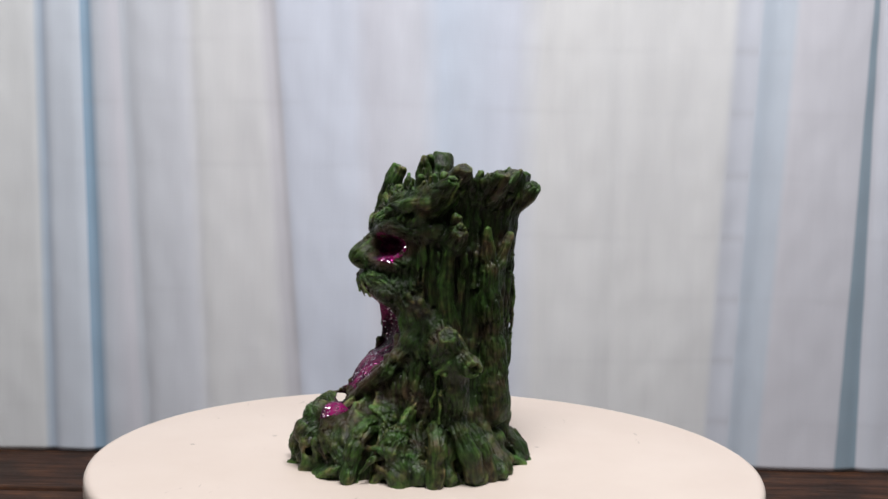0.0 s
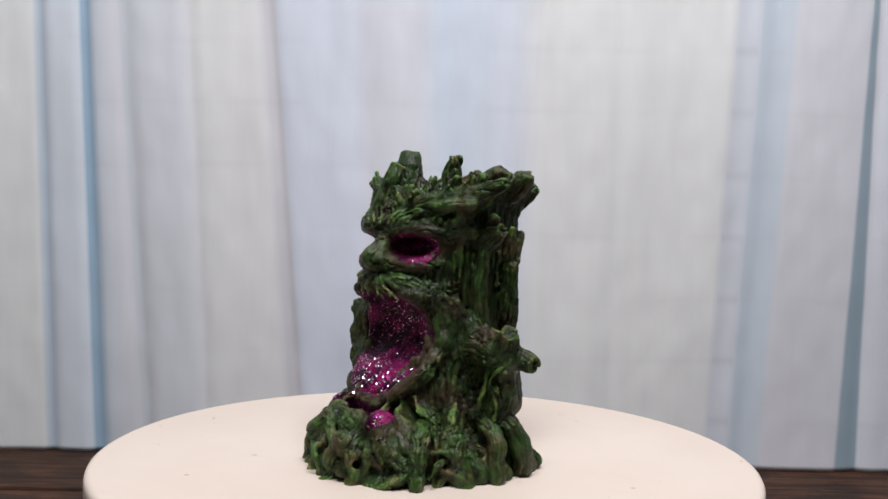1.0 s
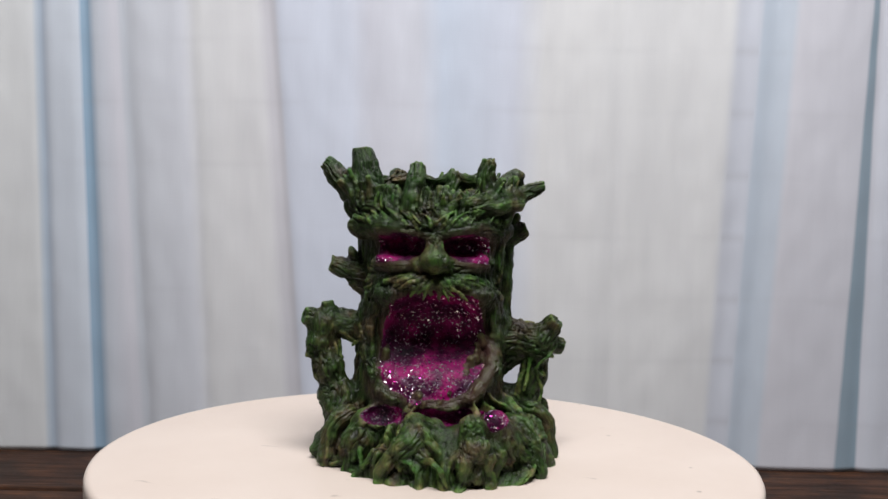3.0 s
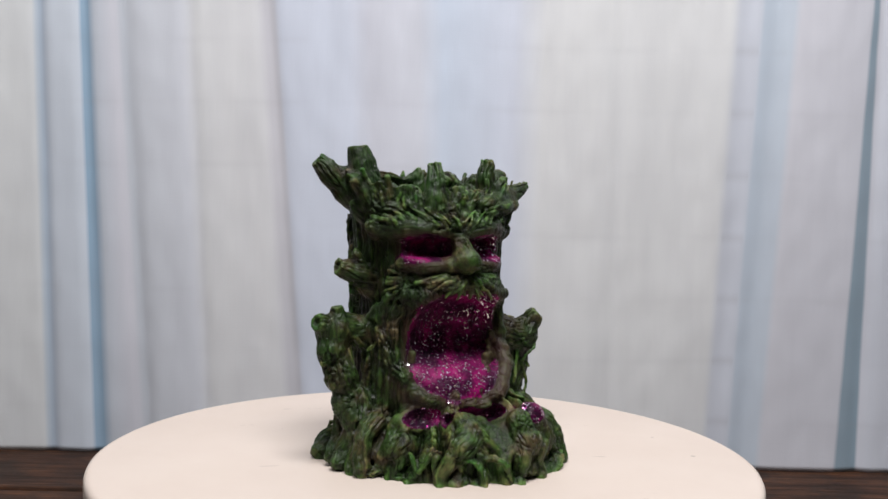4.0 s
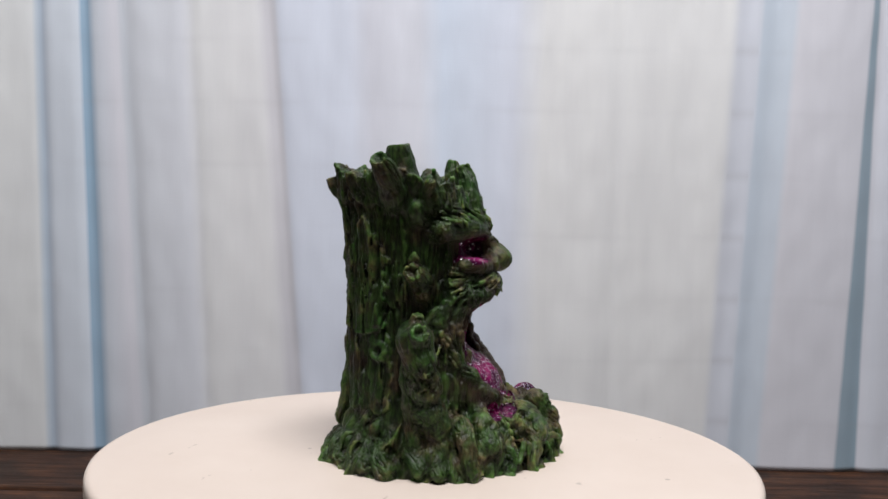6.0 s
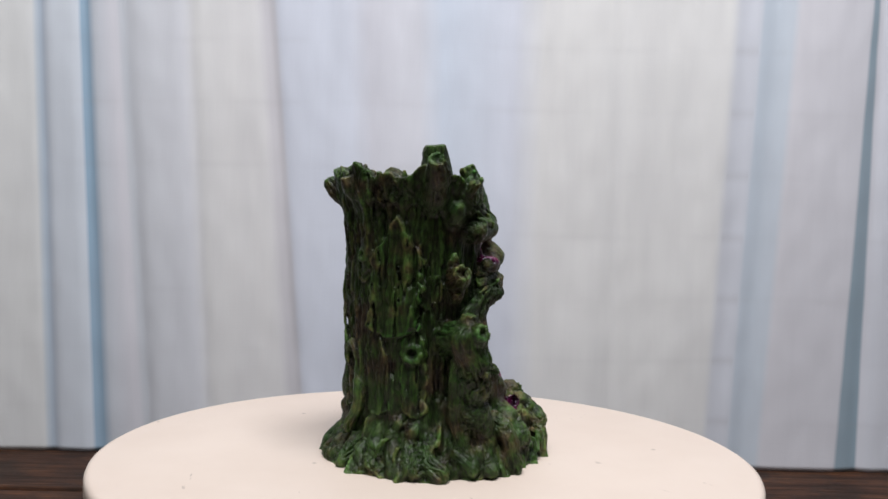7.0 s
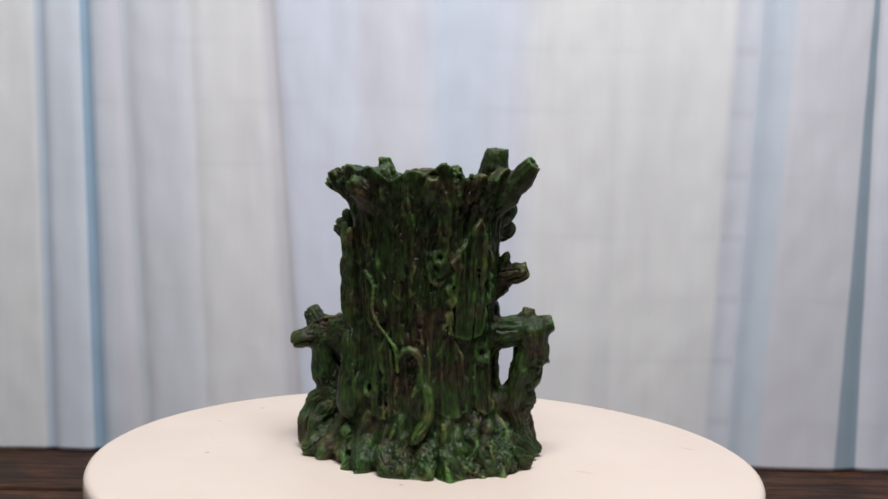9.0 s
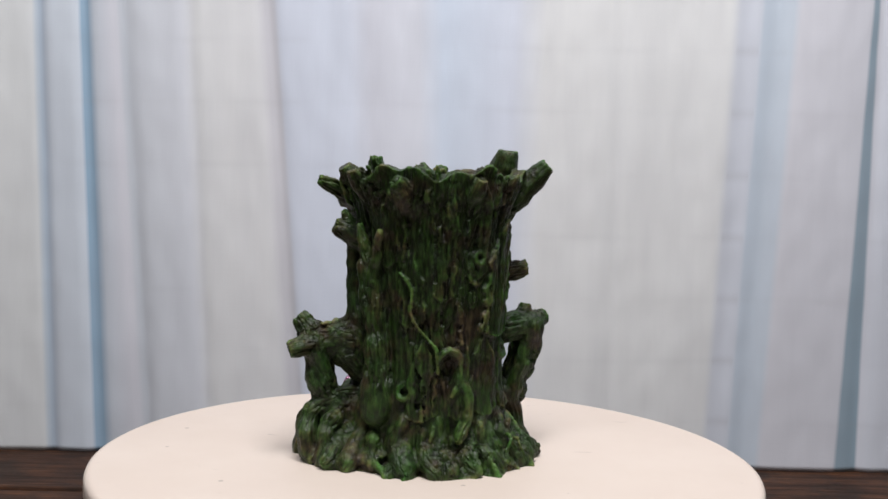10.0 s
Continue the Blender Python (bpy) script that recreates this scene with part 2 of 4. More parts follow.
def drape():
    """A cloth hung just behind the table, pleated; 'across' runs along its breadth and 'down' counts its painted crease
    lines.
    """
    UNIT, Y0 = 2346.0, 0.29
    z_top, z_low = 0.271, TABLE_Z + 0.0002
    us = np.concatenate([np.arange(-1500, -40, 40), np.arange(-40, 1620, 5), np.arange(1640, 3100, 40)]).astype(float)
    zs = np.concatenate([np.linspace(0.95, 0.33, 12), np.linspace(0.30, z_low, 90)])
    depth = np.zeros(len(us))
    for c, w, d in ((76, 12, 2.5), (153, 14, 3.5), (222, 16, 2.5), (335, 14, 2), (474, 16, 3), (640, 30, 2), (800, 60, 3), (935, 25, -2), (1095, 12, 1.2), (1316, 24, 2.5), (1366, 24, 3), (1547, 16, 3)):
        depth += d * 0.001 * np.exp(-((us - c) / w) ** 2)
    side = (us < -40) | (us > 1620)
    depth += np.where(side, 0.006 * np.sin(us / 23.0), 0.0015 * np.sin(us / 61.0))
    verts, across, down = [], [], []
    for z in zs:
        f = (z_top - z) / (z_top - z_low)
        for u, d in zip(us, depth):
            spot = u + lean(min(max(u, 0), 1568)) * f
            wob = 0.0012 * noise.noise((u / 90.0, z * 9.0, 3.3)) + 0.0005 * noise.noise((u / 30.0, z * 40.0, 7.3))
            x = (spot - 769.0) / UNIT
            verts.append((x, Y0 - 0.0055 - 0.0167 * x + d + wob, z))
            across.append(u)
            down.append((z - 0.2327) / 0.0463 + 0.5 + 0.03 * math.sin(u / 130))
    n = len(us)
    faces = [(r * n + i, (r + 1) * n + i, (r + 1) * n + i + 1, r * n + i + 1) for r in range(len(zs) - 1) for i in range(n - 1)]
    me = bpy.data.meshes.new("drape")
    me.from_pydata(verts, [], faces)
    me.materials.append(DRAPE)
    for name, values in (("across", across), ("down", down)):
        me.attributes.new(name, "FLOAT", "POINT").data.foreach_set("value", values)
    me.polygons.foreach_set("use_smooth", [True] * len(me.polygons))
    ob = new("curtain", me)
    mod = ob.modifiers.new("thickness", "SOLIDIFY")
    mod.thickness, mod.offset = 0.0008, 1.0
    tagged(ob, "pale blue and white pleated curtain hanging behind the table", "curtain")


drape()


# ---- turntable ----
def turntable():
    base = tagged(new("turntable"), "round white-topped display turntable on the wooden table", "turntable")
    base.matrix_world = pose(0, 0, TABLE_Z)
    h = -TABLE_Z
    part("foot", lathe([(0, 0), (0.086, 0), (0.09, 0.003), (0.09, 0.014), (0.086, 0.018), (0.04, 0.024), (0, 0.024)]), PLATE, base)
    part("column", lathe([(0, 0.024), (0.034, 0.024), (0.030, 0.03), (0.030, h - 0.022), (0.036, h - 0.0165), (0, h - 0.0165)]), PLATE, base)
    plate = part("plate", lathe([(0, -0.016), (0.144, -0.016), (0.1475, -0.0145), (0.1495, -0.0115), (0.15, -0.008), (0.15, -0.0025), (0.1493, -0.0009), (0.1478, -0.0001), (0.1465, 0), (0.06, 0), (0, 0)], 192), PLATE, base)
    plate.location = (0, 0, h)
    return plate, h


plate, PLATE_H = turntable()

# ---- ornament ----
class Clay:
    """A block of clay on a grid: each cell holds its distance to the surface, and how much bright paint it takes."""

    def __init__(self, low, high, cell):
        self.cell = cell
        self.back = 0.0
        self.axes = [np.arange(a, b, cell, dtype=np.float32) for a, b in zip(low, high)]
        shape = tuple(len(a) for a in self.axes)
        self.d = np.full(shape, 0.02, np.float32)
        self.paint = np.zeros(shape, np.float32)
        self.resin = np.full(shape, 0.02, np.float32)
        # which limb a cell belongs to, and each limb's own bearings: origin, two sides, way, length so far, number
        self.limb = np.zeros(shape, np.int32)
        self.bearings = [(0, 0, 0, 1, 0, 0, 0, 1, 0, 0, 0, 1, 0, 0)]

    def window(self, low, high):
        cut = []
        for a, l, h in zip(self.axes, low, high):
            i, j = np.searchsorted(a, l), np.searchsorted(a, h)
            if j <= i:
                return None
            cut.append(slice(int(i), int(j)))
        x, y, z = (a[c] for a, c in zip(self.axes, cut))
        return tuple(cut), x[:, None, None], y[None, :, None], z[None, None, :]

    def add(self, cut, d, k, paint, limb=-1):
        old = self.d[cut]
        w = np.clip(0.5 + 0.5 * (old - d) / k, 0, 1)
        if limb >= 0:
            self.limb[cut] = np.where(w > 0.5, limb, self.limb[cut])
        self.paint[cut] += (paint - self.paint[cut]) * w
        h = np.clip(k - np.abs(old - d), 0, None) / k
        self.d[cut] = np.minimum(old, d) - h * h * k * 0.25

    def rod(self, a, b, ra, rb, k=0.002, paint=0.3, side=None, along=0.0, seed=0):
        limb = -1
        if side is not None:
            way = (Vector(b) - Vector(a)).normalized()
            e1 = (side - way * side.dot(way)).normalized()
            limb = len(self.bearings)
            self.bearings.append((*a, *e1, *way.cross(e1), *way, along, seed))
        a, b = np.array(a, np.float32), np.array(b, np.float32)
        m = max(ra, rb) + k + 2 * self.cell
        win = self.window(np.minimum(a, b) - m, np.maximum(a, b) + m)
        if win is None:
            return
        cut, x, y, z = win
        ab = b - a
        s = np.clip(((x - a[0]) * ab[0] + (y - a[1]) * ab[1] + (z - a[2]) * ab[2]) / max(float(ab @ ab), 1e-12), 0, 1)
        d = np.sqrt((x - a[0] - s * ab[0]) ** 2 + (y - a[1] - s * ab[1]) ** 2 + (z - a[2] - s * ab[2]) ** 2) - (ra + (rb - ra) * s)
        self.add(cut, d, k, paint, limb)

    def groove(self, pts, r, k=0.0006):
        """A cut drawn through the given points."""
        for a, b in zip(pts, pts[1:]):
            a, b = np.array(a, np.float32), np.array(b, np.float32)
            m = r + k + 2 * self.cell
            win = self.window(np.minimum(a, b) - m, np.maximum(a, b) + m)
            if win is None:
                continue
            cut, x, y, z = win
            ab = b - a
            s = np.clip(((x - a[0]) * ab[0] + (y - a[1]) * ab[1] + (z - a[2]) * ab[2]) / max(float(ab @ ab), 1e-12), 0, 1)
            d = np.sqrt((x - a[0] - s * ab[0]) ** 2 + (y - a[1] - s * ab[1]) ** 2 + (z - a[2] - s * ab[2]) ** 2) - r
            self.d[cut] = np.maximum(self.d[cut], -d)
            self.paint[cut] = np.where(d < 0.0004, 0.0, self.paint[cut])

    def tube(self, pts, r0, r1, k=0.002, paint=0.3, wobble=0.0, seed=0, knots=0.0, fibres=0.0):
        """A limb through the given points; r0 and r1 are its radii at both ends."""
        pts = [Vector((p[0], p[1] + self.back, p[2])) for p in pts]
        ext = [2 * pts[0] - pts[1]] + pts + [2 * pts[-1] - pts[-2]]
        line = []
        for i in range(1, len(ext) - 2):
            p0, p1, p2, p3 = ext[i - 1:i + 3]
            n = max(2, int((p2 - p1).length / 0.0022))
            for j in range(n):
                t = j / n
                line.append(0.5 * (2 * p1 + (p2 - p0) * t + (2 * p0 - 5 * p1 + 4 * p2 - p3) * t * t + (3 * p1 - p0 - 3 * p2 + p3) * t ** 3))
        line.append(pts[-1])
        n = len(line) - 1
        for i in range(n + 1):
            if wobble:
                line[i] = line[i] + wobble * noise.noise_vector((i * 0.35, seed * 7.7, 1.3))
        rad = [(r0 + (r1 - r0) * i / n) * (1 + knots * noise.noise((i * 0.5, seed * 3.1, 9.2))) for i in range(n + 1)]
        side, along = (line[1] - line[0]).orthogonal().normalized(), 0.0
        for i in range(n):
            self.rod(line[i], line[i + 1], rad[i], rad[i + 1], k, paint, side, along, seed)
            way = (line[i + 1] - line[i]).normalized()
            side = (side - way * side.dot(way)).normalized()
            along += (line[i + 1] - line[i]).length
        # fibres that run along a thick limb
        for f in range(int(0.5 * fibres * 6.28 * max(r0, r1) / 0.0019)):
            turn = f * 0.0038 / max(r0, r1) + 0.3 * seed
            last = None
            tone = paint * (0.3 + 1.2 * abs(noise.noise((f * 1.7, seed * 0.9, 4.4)))) + 0.25 * (f % 3 == 0)
            for i in range(n + 1):
                way = (line[min(i + 1, n)] - line[max(i - 1, 0)]).normalized()
                e1 = way.orthogonal().normalized() if last is None else (e1 - way * e1.dot(way)).normalized()
                ang = turn + 0.55 * noise.noise((i * 0.22, f * 2.3, seed * 1.9))
                spot = line[i] + (e1 * math.cos(ang) + way.cross(e1) * math.sin(ang)) * rad[i] * (0.98 + 0.12 * noise.noise((i * 0.4, f * 5.1, seed)))
                if last is not None:
                    self.rod(last, spot, 0.00055, 0.00055, 0.0005, tone)
                last = spot

    def blob(self, c, r, k=0.003, paint=0.3, resin=False):
        c = (c[0], c[1] + self.back, c[2])
        m = max(r) + k + 2 * self.cell
        win = self.window([q - m for q in c], [q + m for q in c])
        if win is None:
            return
        cut, x, y, z = win
        q = np.sqrt(((x - c[0]) / r[0]) ** 2 + ((y - c[1]) / r[1]) ** 2 + ((z - c[2]) / r[2]) ** 2)
        self.add(cut, (q - 1) * min(r), k, paint)
        if resin:
            self.resin[cut] = np.minimum(self.resin[cut], (q - 1) * min(r) - 0.0008)

    def carve(self, c, r, k=0.002, power=2.0, resin=False, tilt=0.0):
        c = (c[0], c[1] + self.back, c[2])
        m = max(r) + k + 0.006
        cut, x, y, z = self.window([q - m for q in c], [q + m for q in c])
        zz = z - tilt * (x - c[0])
        q = (np.abs((x - c[0]) / r[0]) ** power + np.abs((y - c[1]) / r[1]) ** power + np.abs((zz - c[2]) / r[2]) ** power) ** (1 / power)
        d = (q - 1) * min(r)
        h = np.clip(k - np.abs(self.d[cut] + d), 0, None) / k
        self.d[cut] = np.maximum(self.d[cut], -d) + h * h * k * 0.25
        if resin:
            self.resin[cut] = np.minimum(self.resin[cut], d)
            self.paint[cut] = np.where(d < 0.0008, 0.05, self.paint[cut])

    def grain(self, co, limb):
        """Places along and across the limb that each vertex belongs to, drawn together along its length."""
        f = np.array(self.bearings)[limb]
        q = co - f[:, 0:3]
        across, over, along = ((q * f[:, i:i + 3]).sum(1) for i in (3, 6, 9))
        return np.stack([across + 0.13 * (f[:, 13] % 7), over, (along + f[:, 12]) * 0.15 + 0.031 * f[:, 13]], 1)

    def cut(self, p, way, r):
        """Saws off what lies beyond p."""
        c, x, y, z = self.window([q - r for q in p], [q + r for q in p])
        beyond = (x - p[0]) * way[0] + (y - p[1]) * way[1] + (z - p[2]) * way[2]
        ball = np.sqrt((x - p[0]) ** 2 + (y - p[1]) ** 2 + (z - p[2]) ** 2)
        self.d[c] = np.where(ball < r, np.maximum(self.d[c], np.minimum(beyond, r - ball + 1e-4)), self.d[c])

    def mesh(self, name):
        """The surface as quads: one vertex in each cell that the surface crosses."""
        g = self.d
        ins = g < 0
        nx, ny, nz = (s - 1 for s in g.shape)
        corner = [(i, j, k) for i in (0, 1) for j in (0, 1) for k in (0, 1)]
        count = sum(ins[i:nx + i, j:ny + j, k:nz + k].astype(np.int8) for i, j, k in corner)
        cells = np.argwhere((count > 0) & (count < 8))
        index = np.full((nx, ny, nz), -1, np.int32)
        index[tuple(cells.T)] = np.arange(len(cells))
        val = [g[cells[:, 0] + i, cells[:, 1] + j, cells[:, 2] + k] for i, j, k in corner]
        total, hits = np.zeros((len(cells), 3)), np.zeros(len(cells))
        for a in range(8):
            for b in range(a + 1, 8):
                step = np.array(corner[b]) - np.array(corner[a])
                if np.abs(step).sum() != 1:
                    continue
                cross = (val[a] < 0) != (val[b] < 0)
                s = np.where(cross, val[a] / np.where(cross, val[a] - val[b], 1), 0)
                total += cross[:, None] * (np.array(corner[a]) + s[:, None] * step)
                hits += cross
        co = (cells + total / hits[:, None]) * self.cell + np.array([a[0] for a in self.axes])
        quads = []
        for ax in range(3):
            o = [q for q in range(3) if q != ax]
            lo, hi = [slice(None)] * 3, [slice(None)] * 3
            lo[ax], hi[ax] = slice(0, -1), slice(1, None)
            first, second = ins[tuple(lo)], ins[tuple(hi)]
            e = np.argwhere(first != second)
            e = e[(e[:, o[0]] > 0) & (e[:, o[1]] > 0) & (e[:, o[0]] < g.shape[o[0]] - 1) & (e[:, o[1]] < g.shape[o[1]] - 1)]
            flip = first[tuple(e.T)] == (ax == 1)
            ring = []
            for da, db in ((1, 1), (0, 1), (0, 0), (1, 0)):
                c = e.copy()
                c[:, o[0]] -= da
                c[:, o[1]] -= db
                ring.append(index[tuple(c.T)])
            q = np.stack(ring, 1)
            q[flip] = q[flip][:, ::-1]
            quads.append(q)
        quads = np.concatenate(quads)
        me = bpy.data.meshes.new(name)
        me.from_pydata(co.tolist(), [], quads.tolist())
        near = tuple(np.clip(np.rint((co - np.array([a[0] for a in self.axes])) / self.cell).astype(int), 0, np.array(g.shape) - 1).T)
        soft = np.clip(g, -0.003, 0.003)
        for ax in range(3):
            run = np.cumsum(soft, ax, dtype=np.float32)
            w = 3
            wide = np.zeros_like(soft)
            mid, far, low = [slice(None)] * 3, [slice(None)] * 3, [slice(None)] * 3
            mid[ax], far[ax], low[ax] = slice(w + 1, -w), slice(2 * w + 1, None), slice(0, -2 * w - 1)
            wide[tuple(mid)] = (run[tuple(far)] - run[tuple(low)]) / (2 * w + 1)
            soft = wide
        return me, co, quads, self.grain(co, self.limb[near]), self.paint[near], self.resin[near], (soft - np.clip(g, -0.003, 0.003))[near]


def girth(c, s, z):
    """The trunk's radius towards the way (c, s) at the height z; the face looks to -y."""
    side = np.interp(z, (0, .02, .035, .055, .08, .097, .11, .118, .125, .135), (.039, .035, .0315, .0305, .0315, .032, .0335, .036, .0395, .042))
    back = np.interp(z, (0, .02, .035, .05, .09, .11, .12, .135), (.037, .034, .0345, .0355, .0372, .0388, .042, .044))
    front = np.interp(z, (0, .012, .02, .027, .034, .04, .07, .085, .092, .10, .106, .112, .118, .125, .135), (.034, .0285, .0265, .0275, .0300, .031, .0285, .0275, .0255, .0250, .0250, .0205, .0185, .0185, .0185))
    side = side - np.where(c < 0, 0.0030, 0.0) * np.clip(0.3 - 3 * s, 0, 1) * np.clip((0.112 - z) / 0.010, 0, 1)
    side = side + np.where((c > 0) & (s < 0), 0.0018, 0.0) * np.clip(-3 * s, 0, 1) * np.clip((z - 0.078) / 0.01, 0, 1)
    deep = np.where(s > 0, back, front)
    p = np.where(s > 0, 2.45, 2.0)
    return (np.abs(c / side) ** p + np.abs(s / deep) ** p) ** (-1 / p)


def on(deg, z, off=0.0):
    c, s = math.cos(radians(deg)), math.sin(radians(deg))
    r = float(girth(c, s, z)) + off
    return (c * r, s * r, z)


# bark plates: foot, shoulder and tip heights, bearings at foot and tip, half width, how proud
PLATES = ((0.058, 0.090, 0.1105, 131, 137, 0.0115, 0.0021), (0.024, 0.046, 0.064, 122, 118, 0.0080, 0.0012), (0.062, 0.080, 0.098, 66, 64, 0.0060, 0.0013),
          (0.074, 0.104, 0.120, 86, 90, 0.0050, 0.0012), (0.084, 0.112, 0.124, 108, 110, 0.0058, 0.0012), (0.070, 0.102, 0.118, 158, 160, 0.0055, 0.0013),
          (0.022, 0.042, 0.060, 72, 75, 0.0066, 0.0013), (0.024, 0.050, 0.072, 150, 146, 0.0060, 0.0014), (0.060, 0.096, 0.116, 8, 4, 0.0070, 0.0012),
          (0.070, 0.098, 0.116, -14, -12, 0.0050, 0.0012), (0.022, 0.045, 0.066, 100, 101, 0.0046, 0.0010), (0.088, 0.110, 0.122, 48, 52, 0.0056, 0.0012))


def tree_ornament():
    clay = Clay((-0.070, -0.074, -0.0021), (0.070, 0.056, 0.1465), 0.00043)
    rnd = random.Random(5)
    U, V = rnd.uniform, random.Random(11).uniform
    # trunk
    x, y, z = clay.axes[0][:, None], clay.axes[1][None, :], clay.axes[2]
    r = np.sqrt(x * x + y * y) + 1e-6
    c, s, phi = x / r, y / r, np.arctan2(y, x)
    for k, h in enumerate(z):
        if h > 0.136:
            break
        R = girth(c, s, np.full_like(r, h))
        furrow = 0.0005 * np.sin(phi * 11 + 1.6 * np.sin(h * 50) + 1.5 * np.sin(phi * 3)) + 0.0004 * np.sin(phi * 37 + 3 * np.sin(h * 45 + phi * 3))
        R = R + furrow * np.where(s > -0.5, 1.0, 0.4)
        # broad plates of bark with torn edges
        for q, (low, mid, high, a0, a1, wide, lift) in enumerate(PLATES):
            if low < h < high:
                f = (h - low) / (high - low)
                half = wide * min(1.0, (h - low) / 0.004 + 0.3, (high - h) / (high - mid) + 0.06) * (1 + 0.07 * math.sin(h * 420 + 5 * q) + 0.05 * math.sin(h * 1130 + q))
                away = np.abs((phi - radians(a0 + (a1 - a0) * f) + math.pi) % (2 * math.pi) - math.pi) * R
                R = R + lift * np.clip((half - away) / 0.0009, 0, 1)
        top = 0.1265 + 0.0022 * np.clip(s * 2, 0, 1) + 0.0022 * np.sin(phi * 7 + 1) + 0.0016 * np.sin(phi * 17) - 0.0075 * np.clip(-s * 1.3, 0, 1)
        d = np.maximum((r - R) * 0.9, h - top)
        if h > 0.112:
            d = np.maximum(d, R - 0.0062 - r)
        clay.d[:, :, k] = d
    clay.paint += 0.26

    # bark ridges, all round but the face
    for i in range(26):
        a = -38 + 256 * (i + U(-0.4, 0.4)) / 26
        z0, z1 = U(0.008, 0.085), 0.0
        z1 = min(0.128, z0 + U(0.025, 0.085))
        pts = [on(a + U(-2.5, 2.5), z0 + (z1 - z0) * q / 4, -0.0007) for q in range(5)]
        clay.tube(pts, U(0.0007, 0.0016), U(0.0005, 0.0012), 0.0009, U(0.05, 0.6) * U(0.2, 1), 0.0014, i, 0.5)
    # splits in the bark
    for i in range(84):
        a = -45 + 270 * (i + U(-0.4, 0.4)) / 84
        z0 = U(0.018, 0.10)
        z1 = min(0.124, z0 + U(0.012, 0.040))
        clay.groove([on(a + U(-0.8, 0.8), z0 + (z1 - z0) * q / 5, U(0.0004, 0.0020)) for q in range(6)], U(0.0005, 0.0010))
    # the base: a lumpy skirt of roots
    def reach(deg):
        return float(np.interp(deg % 360, (0, 14, 41, 90, 135, 167, 180, 195, 220, 244, 258, 270, 290, 316, 347, 360), (.0575, .0580, .0475, .0475, .0485, .0535, .0535, .0515, .0510, .0550, .0600, .0635, .0662, .0655, .0575, .0575)))
    x3, y3 = clay.axes[0][:, None], clay.axes[1][None, :]
    deg = np.degrees(np.arctan2(y3, x3))
    edge = np.interp(deg % 360, (0, 14, 41, 90, 135, 167, 180, 195, 220, 244, 258, 270, 290, 316, 347, 360), (.0575, .0580, .0475, .0475, .0485, .0535, .0535, .0515, .0510, .0550, .0600, .0635, .0662, .0655, .0575, .0575))
    rr = np.sqrt(x3 * x3 + y3 * y3)
    edge = edge - 0.0026 + 0.0022 * np.clip(np.sin(np.radians(deg)) * 2, 0, 1) + 0.0016 * np.sin(np.radians(deg) * 13)
    # it hangs in folds, round on their crests and sharp between, that part and join on their way down
    ph = np.radians(deg)
    crest = 0.0265 - 0.0105 * np.clip(0.3 + np.sin(ph), 0, 1)
    for k, h in enumerate(z):
        if h > 0.034:
            break
        cut = (slice(None), slice(None), slice(k, k + 1))
        warp = 0.9 * np.sin(ph * 5 + h * 120 + 1) + 0.7 * np.sin(ph * 9 - h * 190 + 2.3) + 0.6 * np.sin(ph * 3 + h * 70)
        fold, ply = np.abs(np.sin(ph * 8.5 + 1.2 * warp + 0.4)), np.abs(np.sin(ph * 19 + 2.2 * warp + h * 160 + rr * 150))
        slope = np.clip(h / crest, 0, 1.4) ** 1.5
        rim = edge - 0.0012 + 0.0074 * (fold - 0.62) + 0.0013 * (ply - 0.6) - 0.017 * slope
        lid = crest * (0.72 + 0.34 * fold + 0.08 * ply) + 0.12 * (0.045 - rr)
        d = np.maximum((rr - rim) * 0.75, (h - lid) * 0.8)
        clay.add(cut, d[:, :, None].astype(np.float32), 0.0016, 0.25)
        clay.paint[:, :, k] += np.where(np.abs(d) < 0.002, 0.55 * np.clip(fold - 0.55, 0, 1) + 0.3 * np.clip(ply - 0.5, 0, 1), 0)

    def at(q, ang, h):
        return (q * math.cos(radians(ang)), q * math.sin(radians(ang)), h)
    n = 13
    for i in range(n):
        a = 360 * (i + U(-0.38, 0.38)) / n
        front = 0.5 - 0.5 * math.sin(radians(a))
        back = min(1.0, max(0.0, 2 * math.sin(radians(a))))
        R = reach(a) + U(-0.003, 0.0015) - 0.0060 * back
        hump = U(0.0080, 0.0150) + 0.0100 * front ** 2
        w = U(0.0030, 0.0048) * (1 - 0.25 * back)
        sway = U(-15, 15)
        paint = 0.45 + 0.6 * U(0.25, 0.9)
        # the shoulder of the root, which swells, dips and then parts into toes
        neck = (R - 0.022 + 0.008 * front, a - sway, hump * 0.9)
        knee = (R - 0.0125, a - sway * 0.2, hump + 0.0010)
        clay.tube([at(*neck), at(*knee), at(R - 0.0075, a + sway * 0.3, hump * U(0.5, 0.75))], w * 0.9, w * 1.15, 0.0022, paint, 0.0034, i, 0.5, 0.7)
        toes = 2 if U(0, 1) < 0.65 else 3
        for q in range(toes):
            fan = (q - (toes - 1) / 2) * U(9, 14)
            out = R + U(-0.0045, -0.0015)
            clay.tube([at(*knee), at(R - 0.0060, a + sway * 0.3 + fan * 0.55, hump * U(0.50, 0.72)), at(out - 0.0022, a + sway * 0.5 + fan, U(0.0025, 0.0050)), at(out, a + sway * 0.5 + fan * 1.15, 0.0008)],
                      w * 0.72, w * U(0.38, 0.55), 0.0016, paint * U(0.7, 1.2), 0.0030, 1000 + 3 * i + q, 0.5, 0.5)
        # a pinched ridge along the top, and a loop across to the next root
        lean = V(-6, 6)
